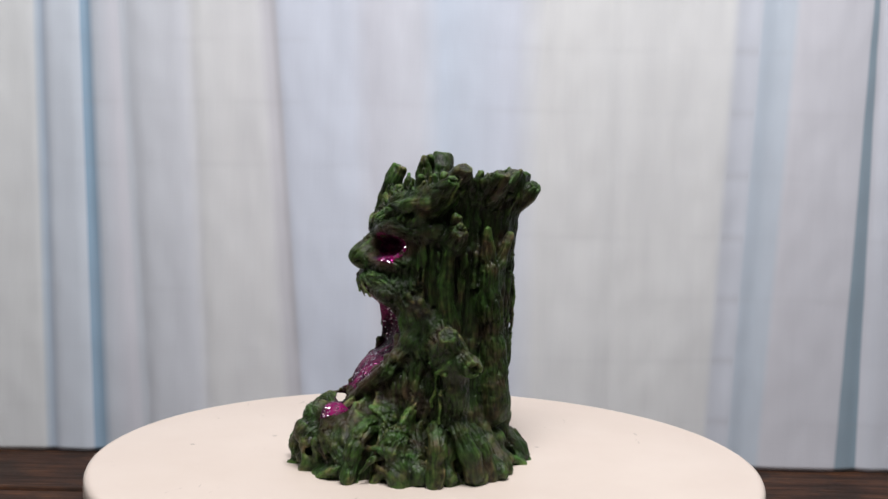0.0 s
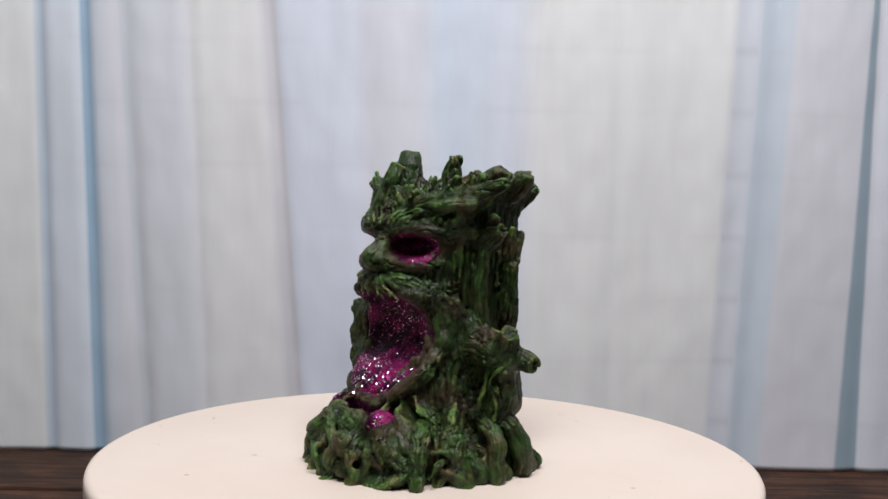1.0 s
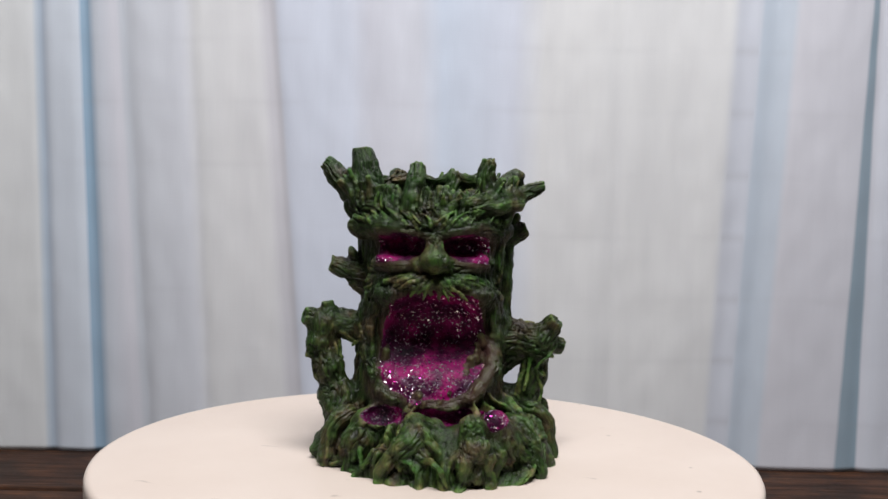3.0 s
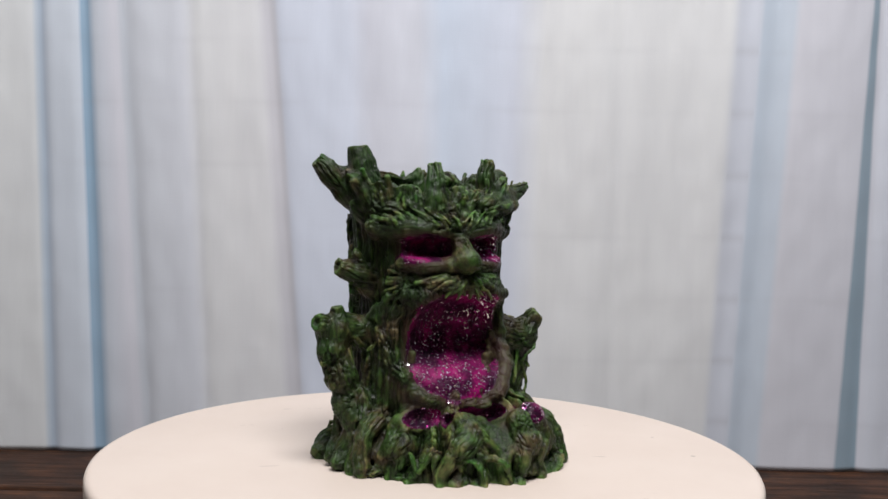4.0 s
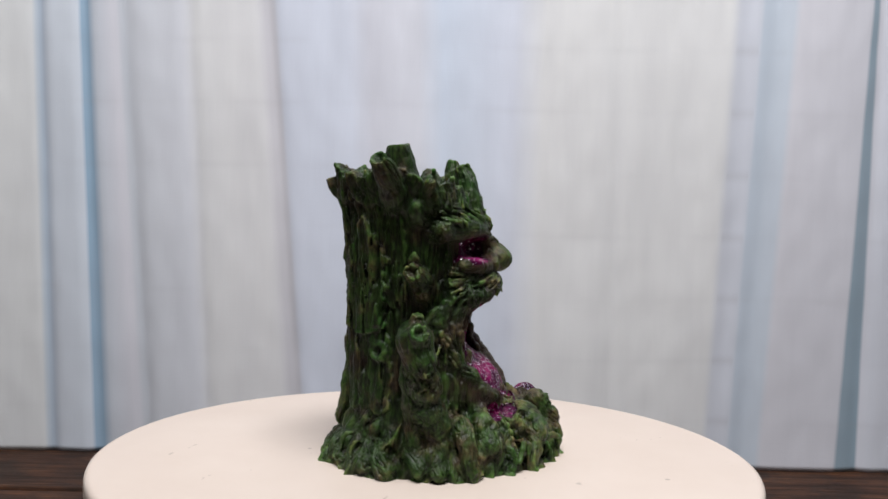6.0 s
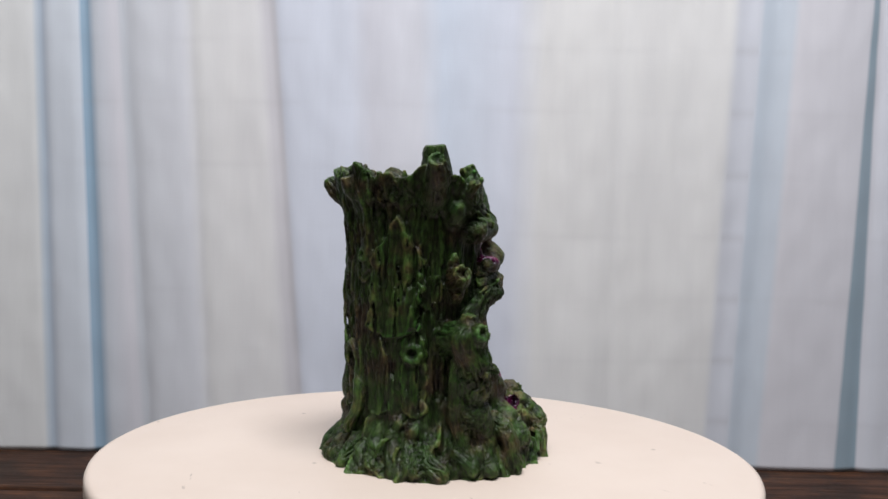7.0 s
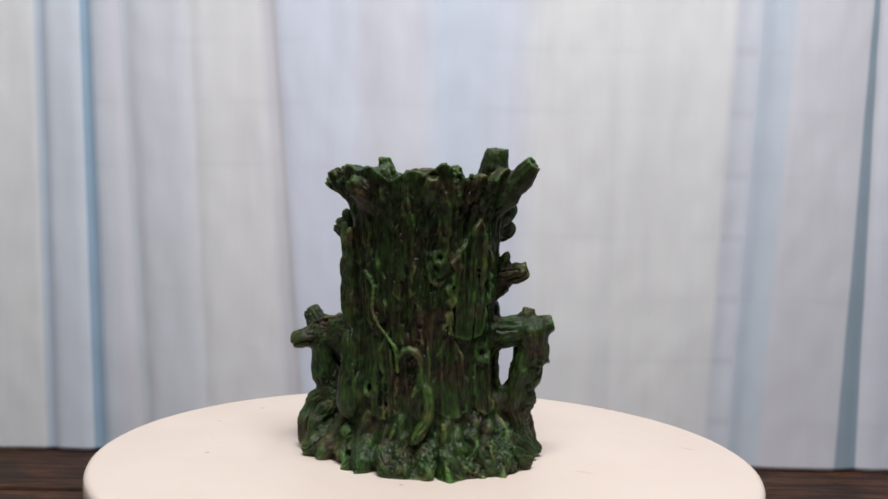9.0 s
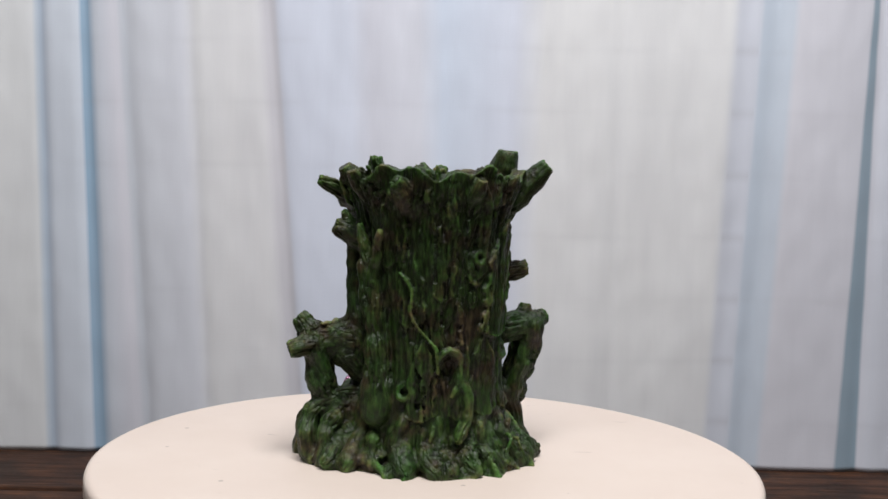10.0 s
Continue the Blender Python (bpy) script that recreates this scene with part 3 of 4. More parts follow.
        clay.tube([at(neck[0], neck[1] + lean, neck[2] + w * 0.6), at(knee[0], knee[1] + lean * 0.4, knee[2] + w * 0.75), at(R - 0.004, a + lean, hump * 0.55 + w * 0.4)], V(0.0012, 0.0020), V(0.0006, 0.0010), 0.0016, V(0.6, 1.0), 0.0020, 1100 + i, 0.4)
        if i % 2:
            clay.tube([at(R - 0.013, a, hump + 0.002), at(R - 0.0085, a + 8, hump * 0.8 + 0.002), at(R - 0.0055, a + 17, hump * 0.45)], V(0.0016, 0.0028), V(0.0014, 0.0022), 0.0016, V(0.4, 0.9), 0.0024, 1200 + i, 0.4, 0.5)
    # pits between the roots
    for i in range(22):
        a = 360 * (i + U(-0.4, 0.4)) / 22
        R = reach(a) - U(0.005, 0.012)
        p = at(R, a, U(0.004, 0.011))
        clay.carve(p, (U(0.0018, 0.0034), U(0.0018, 0.0034), U(0.0020, 0.0042)), 0.0012)
    # roots that climb the trunk
    for i in range(20):
        a = -30 + 240 * (i + U(-0.3, 0.3)) / 20
        R = reach(a)
        zt = U(0.014, 0.026)
        clay.tube([on(a + U(-5, 5), zt, -0.001), on(a, zt * 0.6, 0.0004), ((R - 0.010) * math.cos(radians(a)), (R - 0.010) * math.sin(radians(a)), 0.010), ((R - 0.003) * math.cos(radians(a + 5)), (R - 0.003) * math.sin(radians(a + 5)), 0.003)],
                  0.0016, 0.0032, 0.0026, U(0.3, 0.9), 0.003, 60 + i, 0.5)

    # tangle of thin rootlets over the skirt
    for i in range(16):
        a = U(0, 360)
        R = reach(a) - U(0.001, 0.018)
        h = 0.004 + U(0.2, 1.0) * max(0.0, (reach(a) - R)) * 0.85
        b = a + U(-16, 16)
        R2 = min(reach(b) - 0.002, R + U(0.002, 0.012))
        m = (a + b) / 2
        clay.tube([at(R, a, h + 0.004), at((R + R2) / 2 + 0.0015, m, h + 0.0045), at(R2, b, U(0.001, 0.006))], U(0.0008, 0.0018), U(0.0005, 0.0012), 0.0006, U(0.1, 0.45), 0.0016, 900 + i, 0.3)
    # mouth, with its pouting lower lip
    FACE = 0.0032
    clay.back = FACE
    clay.blob((0.001, -0.025, 0.0760), (0.027, 0.0100, 0.0066), 0.005, 0.2)
    clay.carve((0.002, -0.0385, 0.0540), (0.0275, 0.0275, 0.0240), 0.0024, 2.15, True)
    for fy, fz, fx in ((-0.0118, 0.0375, 0.0225), (-0.0170, 0.0358, 0.0225), (-0.0222, 0.0338, 0.0210), (-0.0262, 0.0315, 0.0185)):
        clay.blob((0.001, fy, fz), (fx, 0.0098, 0.0105), 0.009, 0.1, True)
    clay.blob((0.001, -0.0095, 0.0445), (0.0215, 0.0080, 0.0120), 0.010, 0.1, True)
    # lips: a ragged rim, higher on one cheek than on the other
    clay.back = 0.0
    clay.tube([(0.0285, -0.0110, 0.066), (0.0285, -0.0180, 0.052), (0.0255, -0.0262, 0.0415), (0.0175, -0.0318, 0.0335), (0.004, -0.0336, 0.0270)], 0.0027, 0.0025, 0.002, 0.34, 0.0030, 90, 0.7, 1.2)
    clay.tube([(-0.0275, -0.0075, 0.068), (-0.0275, -0.0112, 0.052), (-0.0245, -0.0200, 0.0400), (-0.0160, -0.0290, 0.0325), (0.003, -0.0333, 0.0275)], 0.0022, 0.0026, 0.002, 0.34, 0.0028, 91, 0.7, 1.2)
    for side, n in ((1, 20), (-1, 15)):
        for i in range(n):
            q = i / (n - 1)
            top = Vector((0.0285 * side, -0.0110 + 0.003 * (side < 0), 0.066)).lerp(Vector((0.004 * side, -0.0350, 0.0295)), q)
            top.z -= 0.010 * q * (1 - q) * 2
            clay.tube([top + Vector((-0.0006 * side, -0.0012, U(0.0, 0.0022))), top + Vector((side * U(0.0005, 0.0030), -0.0002, -0.006 - U(0, 0.003))), (top.x + side * U(0.000, 0.006), top.y + U(-0.001, 0.0015), max(0.014, top.z - U(0.013, 0.026)))],
                      U(0.0010, 0.0020), U(0.0005, 0.0010), 0.0007, U(0.30, 0.75), 0.0024, 1300 + 2 * i + side, 0.4)
    # bits of beard under the lip
    clay.back = 0.0
    for i in range(26):
        a = -160 + 140 * i / 25 + U(-2, 2)
        q = abs(a + 90) / 70
        z0 = 0.032 + 0.018 * q * q
        clay.tube([on(a, z0 - 0.003, 0.0016), on(a + U(-3, 3), z0 * 0.70, 0.0012), on(a + U(-5, 5), 0.015, 0.0010)], U(0.0010, 0.0020), U(0.0006, 0.0014), 0.0010, U(0.27, 0.48), 0.0018, 100 + i, 0.4)
    # cheeks beside the mouth: long wavy strands
    for side in (-1, 1):
        for i in range(13):
            a = -90 + side * (58 + 2.4 * i)
            clay.tube([on(a - side * U(6, 14), 0.079 - 0.0006 * i + U(-.002, .002), 0.002), on(a, 0.062 + U(-.004, .004), 0.0018), on(a + side * U(-4, 6), 0.043, 0.0016), on(a + side * U(-8, 8), 0.024, 0.0015)],
                      U(0.0011, 0.0018), U(0.0008, 0.0013), 0.001, U(0.02, 0.32), 0.0016, 140 + i * 2 + side, 0.3)

    # brow, eyes and nose
    for side in (-1, 1):
        clay.back = 0.0086
        clay.tube([(side * 0.003, -0.0315, 0.1030), (side * 0.013, -0.0312, 0.1046), (side * 0.024, -0.0245, 0.1052), (side * 0.0325 + 0.0015, -0.0125, 0.104)], 0.0034, 0.0036, 0.003, 0.25, 0.0008, 7, 0.2, 1.0)
        clay.back = 0.0052
        clay.tube([(side * 0.004, -0.0300, 0.0895), (side * 0.014, -0.0305, 0.0885), (side * 0.025, -0.0215, 0.0895)], 0.0026, 0.002, 0.003, 0.3, 0.0006, 8, 0.2, 1.0)
        clay.carve((side * 0.0150, -0.0315, 0.0966), (0.0132, 0.0122, 0.0050), 0.0022, 1.9, True, side * 0.06)
        clay.blob((side * 0.0140, -0.0245, 0.0912), (0.0085, 0.0046, 0.0012), 0.0016, 0.05, True)
    clay.blob((0.0, -0.0235, 0.0985), (0.0030, 0.0100, 0.0080), 0.002, 0.12)
    clay.tube([(0, -0.0255, 0.1030), (0.000, -0.0310, 0.0985), (0.000, -0.0350, 0.0945)], 0.0020, 0.0040, 0.0020, 0.9, 0.0003, 9, 0.2, 0.4)
    clay.blob((0.0, -0.0358, 0.0912), (0.0064, 0.0070, 0.0058), 0.0014, 0.97)
    for side in (-1, 1):
        clay.blob((side * 0.0062, -0.0330, 0.0892), (0.0038, 0.0046, 0.0038), 0.0016, 0.95)
        # eyebrow hair
        clay.back = 0.0092
        for i in range(20):
            q = i / 19
            bx, by = side * (0.001 + 0.028 * q), -0.0350 + 0.0130 * q * q
            clay.tube([(bx - side * 0.001, by, 0.1026 + U(-.0012, .0025)), (bx + side * U(.001, .004), by - 0.0008, 0.1085 + U(-.001, .001)), (bx + side * U(.004, .009), by + 0.003 + 0.004 * q, 0.1115 + U(-.001, .003))],
                      U(0.0008, 0.0019), U(0.0002, 0.0005), 0.0004, U(0.1, 0.9), 0.0010, 200 + i * 2 + side, 0.2)
        # moustache
        clay.back = 0.0
        for i in range(20):
            q = i / 19
            clay.tube([(side * U(0.0, 0.006), -0.0285, 0.0838 + U(-.0015, .0010)), on(-90 + side * (6 + 30 * q), 0.0825 - 0.002 * (1 - q) + U(-.0015, .0015), 0.0052 - 0.002 * q), on(-90 + side * (10 + 64 * q), 0.0755 + 0.0030 * q - 0.0060 * q ** 3 + U(-.002, .002), U(0.0028, 0.0058) - 0.0025 * q)],
                      U(0.0008, 0.0019), U(0.0003, 0.0006), 0.0004, U(0.1, 1.1), 0.0016, 260 + i * 2 + side, 0.3)
        clay.back = 0.0052
        for i in range(7):
            clay.tube([(side * U(0, .003), -0.0330, 0.0835), (side * U(0, .005), -0.0372, 0.0805), (side * U(0.000, 0.008), -0.0372 + U(0, .002), 0.0755 + U(-.001, .003))], U(0.0011, 0.0018), 0.0004, 0.0005, U(0.3, 1.0), 0.0010, 340 + i * 2 + side, 0.2)
        # wrinkles below the eye
        for i in range(7):
            clay.tube([(side * (0.007 + 0.001 * i), -0.0315, 0.0885 - 0.0008 * i), (side * 0.018, -0.0275 - 0.0002 * i, 0.0865 - 0.0008 * i), (side * (0.026 + 0.0006 * i), -0.0170, 0.0880 - 0.0016 * i + U(-.001, .001))],
                      U(0.0010, 0.0016), 0.0008, 0.0009, U(0.2, 0.6), 0.0008, 320 + i * 2 + side, 0.2)

    # tufts that rise from the brow to the rim
    clay.back = 0.0
    for i in range(66):
        a = -172 + 164 * i / 65 + U(-2, 2)
        zt = U(0.1165, 0.121) + 0.007 * abs(math.cos(radians(a)))
        drift = U(-11, 11) + 10 * math.copysign(1, a + 90) * abs(math.cos(radians(a)))
        zt -= U(0, 0.006)
        clay.tube([on(a, U(0.105, 0.113), -0.0014), on(a + drift * 0.5, 0.1145, 0.0002), on(a + drift, zt, U(0.0, 0.0045) if a > -80 else U(-0.003, 0.0006))], U(0.0010, 0.0032), U(0.0002, 0.0006), 0.0005, U(0.1, 0.9), 0.0014, 400 + i, 0.35, 0.5)
    # ragged rim
    for i in range(40):
        a = 9 * i + U(-3, 3)
        h = U(0.1255, 0.131) if math.sin(radians(a)) > -0.35 else U(0.1195, 0.1225)
        clay.tube([on(a, 0.118, -0.002), on(a + U(-3, 3), h, -0.002)], U(0.0016, 0.0034), U(0.0006, 0.0020), 0.0008, U(0.2, 0.7), 0.0010, 460 + i, 0.3)

    # sawn and broken branch ends round the rim
    def stump(a, b, r0, r1, paint=0.6, hollow=True, seed=0):
        a, b = Vector(a), Vector(b)
        b = b + (b - a).normalized() * 0.0030
        clay.tube([a, a.lerp(b, 0.5) + Vector((U(-.001, .001), U(-.001, .001), 0)), b], r0, r1, 0.002, paint * 0.8, 0.0006, seed, 0.15, 1.0)
        way = (b - a).normalized()
        clay.cut(b + way * r1 * 0.25, (way + Vector((U(-.3, .3), U(-.3, .3), U(-.1, .1)))).normalized(), r1 * 1.7)
        if hollow:
            tip = b + way * r1 * 0.35
            clay.carve(tuple(tip), (r1 * 0.6,) * 3, 0.0008)
    stump((-0.0285, 0.010, 0.116), (-0.0318, 0.0115, 0.1365), 0.0078, 0.0046, 0.45, True, 500)
    stump((-0.034, 0.013, 0.117), (-0.0470, 0.0172, 0.1315), 0.0052, 0.0036, 0.45, True, 510)
    stump((-0.0095, -0.0205, 0.113), (-0.0075, -0.0150, 0.1295), 0.0044, 0.0030, 0.8, False, 520)
    stump((0.0245, -0.0085, 0.118), (0.0250, -0.0077, 0.1330), 0.0042, 0.0028, 0.6, False, 530)
    stump((0.031, -0.010, 0.115), (0.0485, -0.0026, 0.1240), 0.0044, 0.0020, 0.7, False, 540)
    stump((0.030, 0.000, 0.118), (0.0395, 0.005, 0.1285), 0.0048, 0.0030, 0.5, False, 550)
    stump((0.018, 0.031, 0.114), (0.0235, 0.0400, 0.1228), 0.0046, 0.0028, 0.6, False, 560)
    stump((0.030, 0.018, 0.118), (0.0375, 0.0215, 0.1268), 0.0044, 0.0030, 0.5, False, 570)
    stump((0.011, 0.033, 0.120), (0.0125, 0.034, 0.1285), 0.0036, 0.0026, 0.6, False, 580)
    stump((-0.032, -0.002, 0.117), (-0.0400, -0.0035, 0.1232), 0.0040, 0.0010, 0.5, False, 590)
    clay.tube([(0.006, 0.036, 0.127), (0.016, 0.033, 0.1285), (0.024, 0.027, 0.127)], 0.0022, 0.002, 0.0016, 0.6, 0.0008, 596, 0.3)
    clay.tube([(-0.016, 0.034, 0.1265), (-0.006, 0.037, 0.128), (0.003, 0.037, 0.1265)], 0.002, 0.0018, 0.0016, 0.55, 0.0008, 597, 0.3)
    clay.tube([(0.016, -0.019, 0.116), (0.030, -0.013, 0.119), (0.043, -0.005, 0.1225)], 0.0028, 0.0016, 0.0018, 0.65, 0.0006, 598, 0.3, 1.0)
    clay.tube([(0.018, -0.022, 0.1125), (0.0335, -0.0135, 0.1155), (0.0395, -0.009, 0.1165)], 0.0026, 0.0022, 0.0018, 0.6, 0.0006, 599, 0.3, 1.0)

    # side branches
    stump((-0.028, 0.001, 0.0815), (-0.0420, 0.0028, 0.0860), 0.0050, 0.0034, 0.6, True, 600)
    clay.tube([(-0.033, 0.003, 0.085), (-0.0365, 0.004, 0.0940)], 0.0024, 0.0013, 0.002, 0.4)
    clay.tube([(-0.030, 0.000, 0.0765), (-0.0355, 0.001, 0.0780)], 0.003, 0.0016, 0.003, 0.4)
    clay.tube([(-0.031, -0.008, 0.1035), (-0.0345, -0.0085, 0.1055)], 0.004, 0.003, 0.003, 0.3)
    clay.tube([(-0.034, 0.002, 0.110), (-0.0385, 0.003, 0.1145)], 0.004, 0.002, 0.003, 0.35)
    stump((0.031, 0.003, 0.099), (0.0415, 0.0035, 0.1035), 0.0050, 0.0030, 0.5, False, 610)
    clay.tube([(0.037, 0.003, 0.103), (0.0398, 0.003, 0.1105)], 0.0024, 0.0018, 0.002, 0.45)
    clay.tube([(0.031, -0.010, 0.107), (0.036, -0.012, 0.1145)], 0.003, 0.0012, 0.002, 0.4)
    # a split limb lying against the trunk
    clay.tube([on(42, 0.026, 0.001), on(40, 0.055, 0.0018), on(38, 0.082, 0.0022), on(42, 0.094, 0.0034), on(46, 0.1030, 0.0040)], 0.0072, 0.0014, 0.0014, 0.5, 0.0006, 620, 0.2, 0.3)
    clay.tube([on(36, 0.068, 0.001), on(31, 0.088, 0.0030), on(27, 0.1055, 0.0044)], 0.0058, 0.0014, 0.0014, 0.5, 0.0006, 621, 0.2, 0.3)
    clay.tube([on(5, 0.054, 0.001), on(0, 0.078, 0.0034), on(2, 0.1015, 0.0036)], 0.0050, 0.0016, 0.0014, 0.4, 0.0006, 623, 0.2, 0.3)
    clay.groove([on(18, 0.060, 0.0008), on(17, 0.075, 0.0010), on(20, 0.092, 0.0012), on(17, 0.104, 0.0010)], 0.0017)
    stump(on(103, 0.118, -0.002), on(104, 0.1235, 0.0010), 0.0034, 0.0020, 0.5, False, 622)
    clay.tube([(0.046, 0.002, 0.026), (0.0530, 0.004, 0.0215), (0.0560, 0.007, 0.0120), (0.0545, 0.010, 0.002)], 0.0040, 0.0034, 0.0015, 0.5, 0.001, 641, 0.3, 1.0)
    clay.tube([(0.048, -0.006, 0.022), (0.0550, -0.006, 0.0175), (0.0575, -0.008, 0.002)], 0.0036, 0.0028, 0.0015, 0.6, 0.001, 642, 0.3, 1.0)
    clay.tube([(0.044, 0.010, 0.020), (0.0480, 0.014, 0.0150), (0.0500, 0.018, 0.002)], 0.0036, 0.0028, 0.0015, 0.5, 0.001, 643, 0.3, 1.0)
    # knots
    for a, h, q in ((110, 0.0930, 0.0024), (147, 0.0510, 0.0034), (196, 0.058, 0.0034), (-18, 0.1155, 0.0032), (205, 0.073, 0.0026), (-10, 0.052, 0.0036), (62, 0.035, 0.0030)):
        p = Vector(on(a, h, 0.0010))
        out = Vector((math.cos(radians(a)), math.sin(radians(a)), 0.25)).normalized()
        e1 = out.cross(Vector((0, 0, 1))).normalized()
        e2 = out.cross(e1)
        for j in range(8):
            t0, t1 = j * math.pi / 4, (j + 1) * math.pi / 4
            clay.rod(p + q * (math.cos(t0) * e1 + math.sin(t0) * e2), p + q * (math.cos(t1) * e1 + math.sin(t1) * e2), q * 0.30, q * 0.30, 0.0014, 0.35)
        clay.carve(tuple(p + out * q * 0.2), (q * 0.55,) * 3, 0.0008)
    # rings in the bark below a knot
    for far in (0.0056, 0.0082):
        ring = [on(110 - 1000 * far * math.sin(t * 0.30), 0.0925 - 1.30 * far * math.cos(t * 0.30), 0.0002) for t in range(-6, 7)]
        clay.tube(ring, 0.0005, 0.0009, 0.0010, 0.45, 0.0006, 650 + int(far * 1e4), 0.4)
    # a knot hole low on the back
    clay.tube([on(84, 0.050, 0.001), on(92, 0.0535, 0.0014), on(100, 0.049, 0.0012), on(99, 0.040, 0.0012), on(95, 0.034, 0.0012)], 0.0013, 0.0010, 0.0014, 0.4, 0.0010, 630, 0.3)
    clay.carve(on(91, 0.0450, 0.001), (0.0034, 0.0045, 0.0052), 0.0020)
    clay.tube([on(102, 0.040, 0.001), on(106, 0.028, 0.003), on(98, 0.016, 0.004)], 0.0014, 0.0022, 0.002, 0.8, 0.001, 631, 0.3, 1.0)
    # creepers
    clay.tube([on(58, 0.086, 0.0010), on(66, 0.079, 0.0015), on(66, 0.068, 0.0014), on(76, 0.059, 0.0018), on(83, 0.053, 0.0018), on(84, 0.044, 0.002)], 0.0010, 0.0009, 0.0006, 0.45, 0.0008, 640)
    clay.tube([on(215, 0.070, 0.0015), on(205, 0.060, 0.0022), on(212, 0.048, 0.0022), on(203, 0.036, 0.0022), on(208, 0.024, 0.003)], 0.0011, 0.0010, 0.0006, 0.5, 0.001, 641)
    clay.tube([on(-30, 0.072, 0.002), on(-24, 0.060, 0.0022), on(-30, 0.046, 0.0022), on(-22, 0.033, 0.0025), on(-28, 0.02, 0.003)], 0.0011, 0.0010, 0.0006, 0.5, 0.001, 642)

    # arms that prop themselves on the roots
    clay.tube([(-0.026, 0.002, 0.055), (-0.038, 0.003, 0.0595), (-0.048, 0.001, 0.0600)], 0.0068, 0.0046, 0.003, 0.75, 0.001, 700, 0.25, 1.0)
    clay.tube([(-0.048, 0.001, 0.0595), (-0.0485, -0.001, 0.049), (-0.0445, -0.003, 0.038), (-0.0405, -0.006, 0.027), (-0.042, -0.010, 0.014)], 0.0062, 0.0050, 0.0016, 0.5, 0.0016, 701, 0.5, 1.0)
    stump((-0.048, 0.001, 0.060), (-0.0535, -0.0005, 0.0622), 0.0050, 0.0034, 0.6, True, 710)
    stump((-0.043, 0.001, 0.0605), (-0.0455, 0.0008, 0.0668), 0.0036, 0.0024, 0.6, False, 720)
    clay.tube([(-0.047, -0.003, 0.046), (-0.0550, -0.0045, 0.0462)], 0.0036, 0.0012, 0.002, 0.7)
    clay.tube([(-0.044, -0.004, 0.038), (-0.0500, -0.006, 0.0365)], 0.0032, 0.0012, 0.002, 0.6)
    clay.tube([(-0.047, 0.003, 0.056), (-0.0445, 0.004, 0.042), (-0.041, 0.002, 0.026), (-0.044, 0.000, 0.012)], 0.0030, 0.0030, 0.002, 0.4, 0.001, 702, 0.3)
    clay.tube([(0.027, 0.000, 0.053), (0.038, 0.000, 0.0545), (0.050, -0.001, 0.0525)], 0.0080, 0.0062, 0.003, 0.7, 0.001, 703, 0.25, 1.0)
    clay.tube([(0.0530, -0.001, 0.0545), (0.0515, 0.001, 0.044), (0.0485, 0.001, 0.032), (0.0460, -0.001, 0.021), (0.047, -0.004, 0.010)], 0.0052, 0.0044, 0.0016, 0.45, 0.0016, 704, 0.5, 1.0)
    stump((0.052, -0.002, 0.055), (0.0568, -0.0036, 0.0605), 0.0052, 0.0034, 0.55, False, 730)
    stump((0.053, 0.002, 0.052), (0.0605, 0.0045, 0.0505), 0.0046, 0.0032, 0.55, True, 740)
    clay.tube([(0.051, 0.004, 0.050), (0.0490, 0.004, 0.038), (0.0460, 0.003, 0.024), (0.046, 0.004, 0.010)], 0.0028, 0.0030, 0.002, 0.35, 0.001, 705, 0.3)
    clay.tube([(0.0585, -0.003, 0.052), (0.055, -0.007, 0.047), (0.0495, -0.006, 0.041), (0.053, -0.005, 0.030), (0.0475, -0.006, 0.018)], 0.0007, 0.0007, 0.0005, 0.5, 0.0008, 706)
    clay.tube([(0.044, -0.0075, 0.056), (0.0500, -0.0070, 0.049), (0.0575, -0.0045, 0.0465)], 0.0007, 0.0007, 0.0006, 0.5, 0.0008, 707)
    clay.blob((0.0515, -0.001, 0.0535), (0.0078, 0.0070, 0.0070), 0.003, 0.6)
    clay.blob((-0.0475, 0.0005, 0.0580), (0.0068, 0.0066, 0.0066), 0.003, 0.6)
    # webs between the forearms and the trunk
    clay.tube([(0.029, 0.000, 0.066), (0.036, 0.000, 0.0575), (0.046, -0.001, 0.0540)], 0.0046, 0.0050, 0.003, 0.4, 0.001, 754, 0.3, 0.5)
    clay.tube([(0.030, 0.001, 0.040), (0.035, 0.001, 0.0455), (0.044, 0.000, 0.0490)], 0.0056, 0.0046, 0.003, 0.35, 0.001, 755, 0.3, 0.5)
    clay.tube([(0.030, 0.002, 0.022), (0.047, 0.002, 0.024)], 0.0062, 0.0048, 0.003, 0.4, 0.001, 751, 0.3)
    clay.tube([(0.034, 0.003, 0.029), (0.047, 0.003, 0.027)], 0.0040, 0.0036, 0.002, 0.3, 0.001, 752, 0.3)
    clay.tube([(-0.030, 0.000, 0.024), (-0.044, -0.004, 0.028)], 0.0062, 0.0052, 0.003, 0.4, 0.001, 753, 0.3)
    # sinews and torn leaves on the arms
    for side in (-1, 1):
        for i in range(9):
            q = U(0, 6.28)
            w = Vector((math.cos(q), math.sin(q), 0)) * 0.0036
            top = Vector((side * 0.0475 + 0.002, 0.0, U(0.045, 0.056)))
            low = Vector((side * 0.0425 + 0.002, -0.003, U(0.018, 0.032)))
            clay.tube([top + w, top.lerp(low, 0.5) + w * 1.1, low + w], U(0.0008, 0.0015), U(0.0006, 0.0012), 0.0007, U(0.2, 0.9), 0.0014, 760 + 40 * side + i, 0.4)
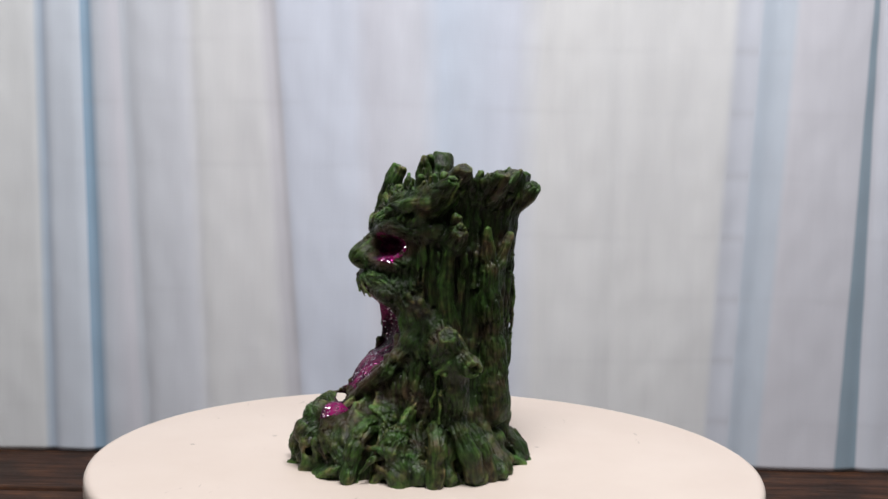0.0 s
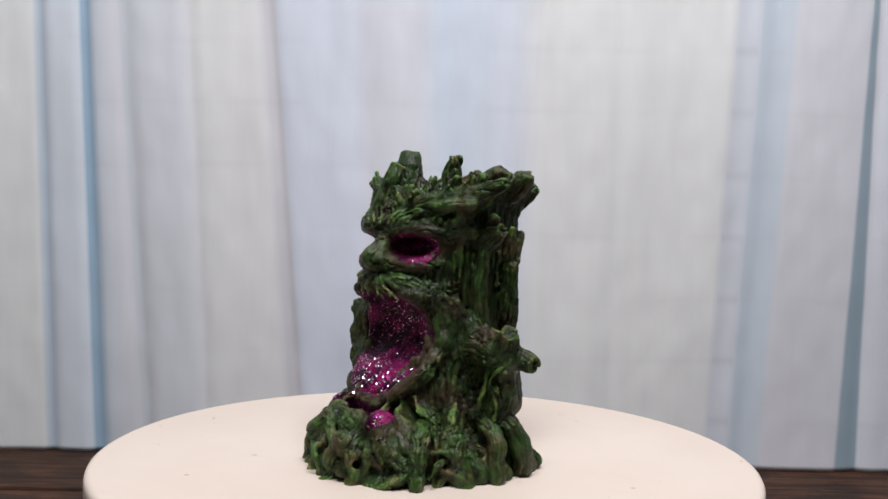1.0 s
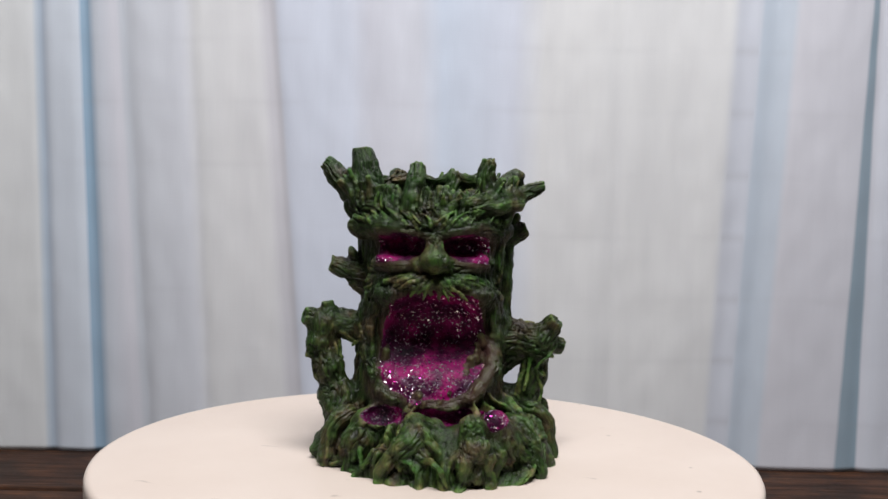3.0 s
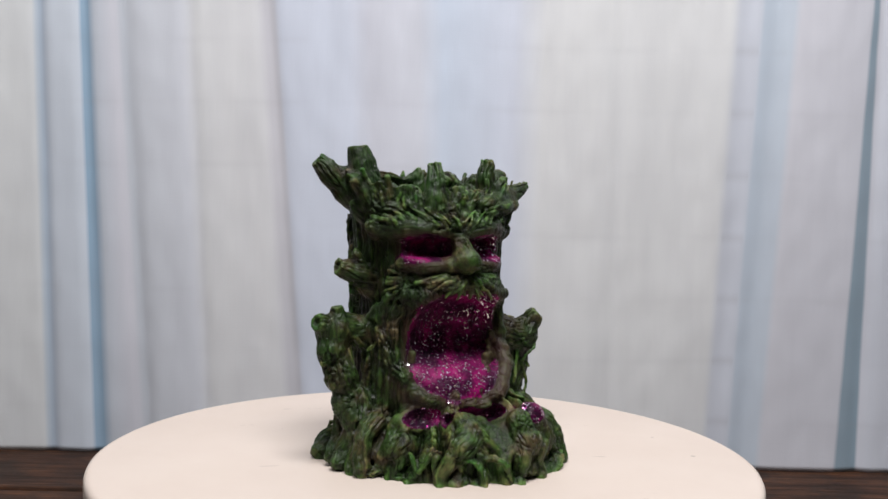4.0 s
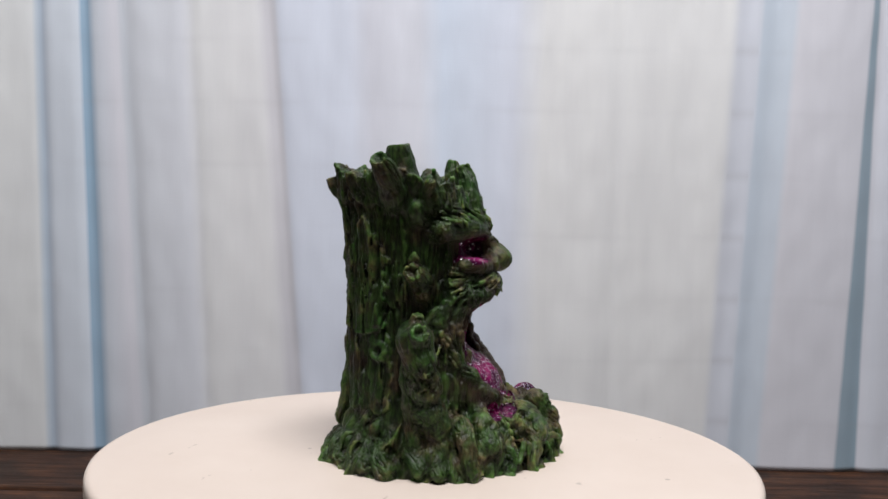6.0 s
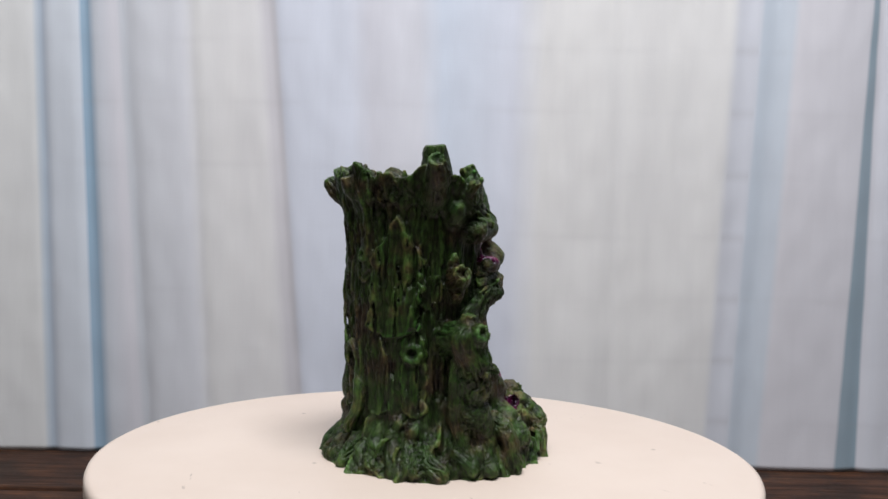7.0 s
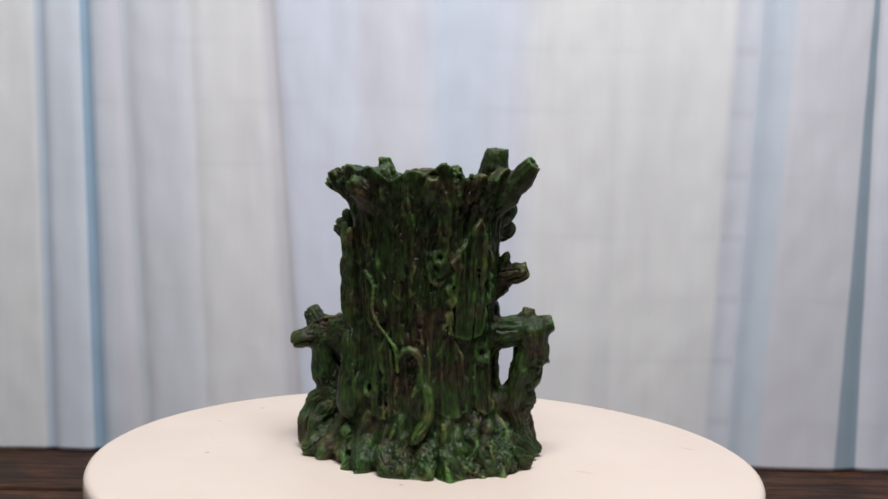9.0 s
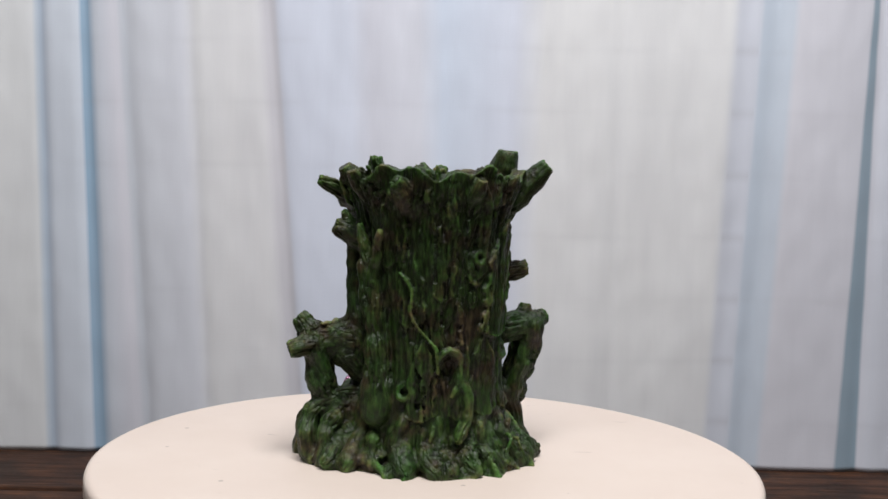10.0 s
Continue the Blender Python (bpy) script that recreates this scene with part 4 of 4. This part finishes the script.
        for i in range(6):
            h = U(0.026, 0.056)
            q = U(-1.9, 1.9)
            a = Vector((side * (0.038 + 0.2 * h) + 0.002, -0.002, h))
            b = a + Vector((side * math.cos(q) * 0.0072, math.sin(q) * 0.0072, U(-0.002, 0.004)))
            clay.tube([a, b], 0.0026, 0.0007, 0.0012, U(0.5, 0.9))
        for i in range(8):
            q = U(-1.3, 1.3)
            clay.tube([on(90 - side * 90 + U(-16, 16), 0.050 + U(0, .012), 0.001), (side * 0.040, U(-.004, .006), 0.056 + U(-.005, .006)), (side * 0.049, U(-.004, .004), 0.056 + U(-.003, .006))], U(0.001, 0.0018), 0.001, 0.0008, U(0.2, 0.8), 0.0012, 860 + 20 * side + i, 0.4)
    # a resin-tipped root end in front, and its neighbours
    clay.tube([(0.034, -0.030, 0.021), (0.041, -0.036, 0.0195), (0.0470, -0.042, 0.002)], 0.0042, 0.0030, 0.0015, 0.7, 0.001, 644, 0.3, 1.0)
    clay.tube([(-0.036, -0.018, 0.022), (-0.042, -0.021, 0.0170), (-0.0455, -0.024, 0.002)], 0.0042, 0.0030, 0.0015, 0.6, 0.001, 645, 0.3, 1.0)
    # pools of resin between the lip and the roots
    clay.carve((0.015, -0.0350, 0.0240), (0.0090, 0.0046, 0.0036), 0.002, 2.0, True)
    clay.carve((-0.021, -0.0320, 0.0245), (0.0075, 0.0046, 0.0036), 0.002, 2.0, True)
    clay.carve((-0.003, -0.0380, 0.0240), (0.0115, 0.0042, 0.0036), 0.002, 2.0, True)

    clay.blob((0.0290, -0.0460, 0.0150), (0.0056, 0.0060, 0.0100), 0.002, 0.6)
    clay.blob((0.0262, -0.0452, 0.0236), (0.0062, 0.0062, 0.0066), 0.0015, 0.05, True)

    clay.d = np.maximum(clay.d, -z[None, None, :]).astype(np.float32)
    me, co, quads, grain, paint, resin, proud = clay.mesh("tree_figurine")
    # fine hand-modelled unevenness
    normal = np.zeros(len(co) * 3)
    me.vertices.foreach_get("normal", normal)
    normal = normal.reshape(-1, 3)
    def carved(p, g):
        wander = 0.0012 * noise.noise((p[0] * 120, p[1] * 120, p[2] * 120))
        cut = max(0.0, 1 - 5.5 * abs(noise.noise(((g[0] + wander) * 330, g[1] * 330, g[2] * 330))))
        fine = max(0.0, 1 - 4.0 * abs(noise.noise((g[0] * 720, (g[1] + wander) * 720, g[2] * 720 + 9))))
        lump = 0.0006 * noise.noise((p[0] * 150, p[1] * 150, p[2] * 90)) + 0.00040 * noise.noise((p[0] * 420, p[1] * 420, p[2] * 300))
        where = min(1.0, max(0.0, 0.45 + 2.2 * noise.noise((p[0] * 75 + 3, p[1] * 75, p[2] * 55))))
        return lump + 0.00025 * where - 0.00150 * cut * where - 0.00050 * fine * (0.35 + 0.65 * where)
    rough = np.array([carved(p, g) for p, g in zip(co.tolist(), grain.tolist())])
    rough *= np.where(resin < 0.0012, 0.35, 1.0)
    rough *= np.clip(co[:, 2] / 0.002, 0, 1) * np.interp(co[:, 2], (0.018, 0.032), (0.9, 1.0))
    co = co + normal * rough[:, None]
    co[:, 2] = np.maximum(co[:, 2], 0)
    me.vertices.foreach_set("co", co.ravel())
    fringe = np.clip(1 - (resin - 0.0006) / 0.0034, 0, 1) * np.clip((co[:, 2] - 0.011) / 0.006, 0, 1) * np.clip((co[:, 2] - 0.020) / 0.012, 0.35, 1) * np.where(paint < 0.85, 1.0, 0.15)
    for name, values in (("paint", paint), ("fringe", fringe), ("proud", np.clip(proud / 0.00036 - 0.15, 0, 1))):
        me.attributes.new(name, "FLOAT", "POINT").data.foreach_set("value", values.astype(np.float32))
    me.attributes.new("grain", "FLOAT_VECTOR", "POINT").data.foreach_set("vector", grain.astype(np.float32).ravel())
    me.materials.append(BARK)
    me.materials.append(GLITTER)
    resin = resin + 0.0013 * np.array([noise.noise((q[0] * 260, q[1] * 260, q[2] * 260)) for q in co.tolist()])
    wet = ((resin[quads].mean(1) < 0.0013) & (paint[quads].mean(1) < 0.24)).astype(np.int32)
    me.polygons.foreach_set("material_index", wet)
    me.polygons.foreach_set("use_smooth", np.ones(len(quads), bool))
    me.update()
    ob = new("tree_figurine", me)
    return tagged(ob, "dark green painted tree stump figurine with a gaping purple glitter mouth", "figurine")


ornament = tree_ornament()


# ---- what moves ----
def motions():
    times = [0.5 * i for i in range(21)]
    turn = [(t, 27.133 * t - 0.01488 * (t - 5) ** 2) for t in times]
    walk(ornament, [(t, pose(0, 0, 0.0001, 0, 0, a - 78.0)) for t, a in turn])
    # the plate sits a trifle askew on its column
    walk(plate, [(t, pose(0.0007, 0, PLATE_H + 0.0004, 0, 0, a) @ pose(0, 0, 0, -0.15, -0.03)) for t, a in turn])


motions()
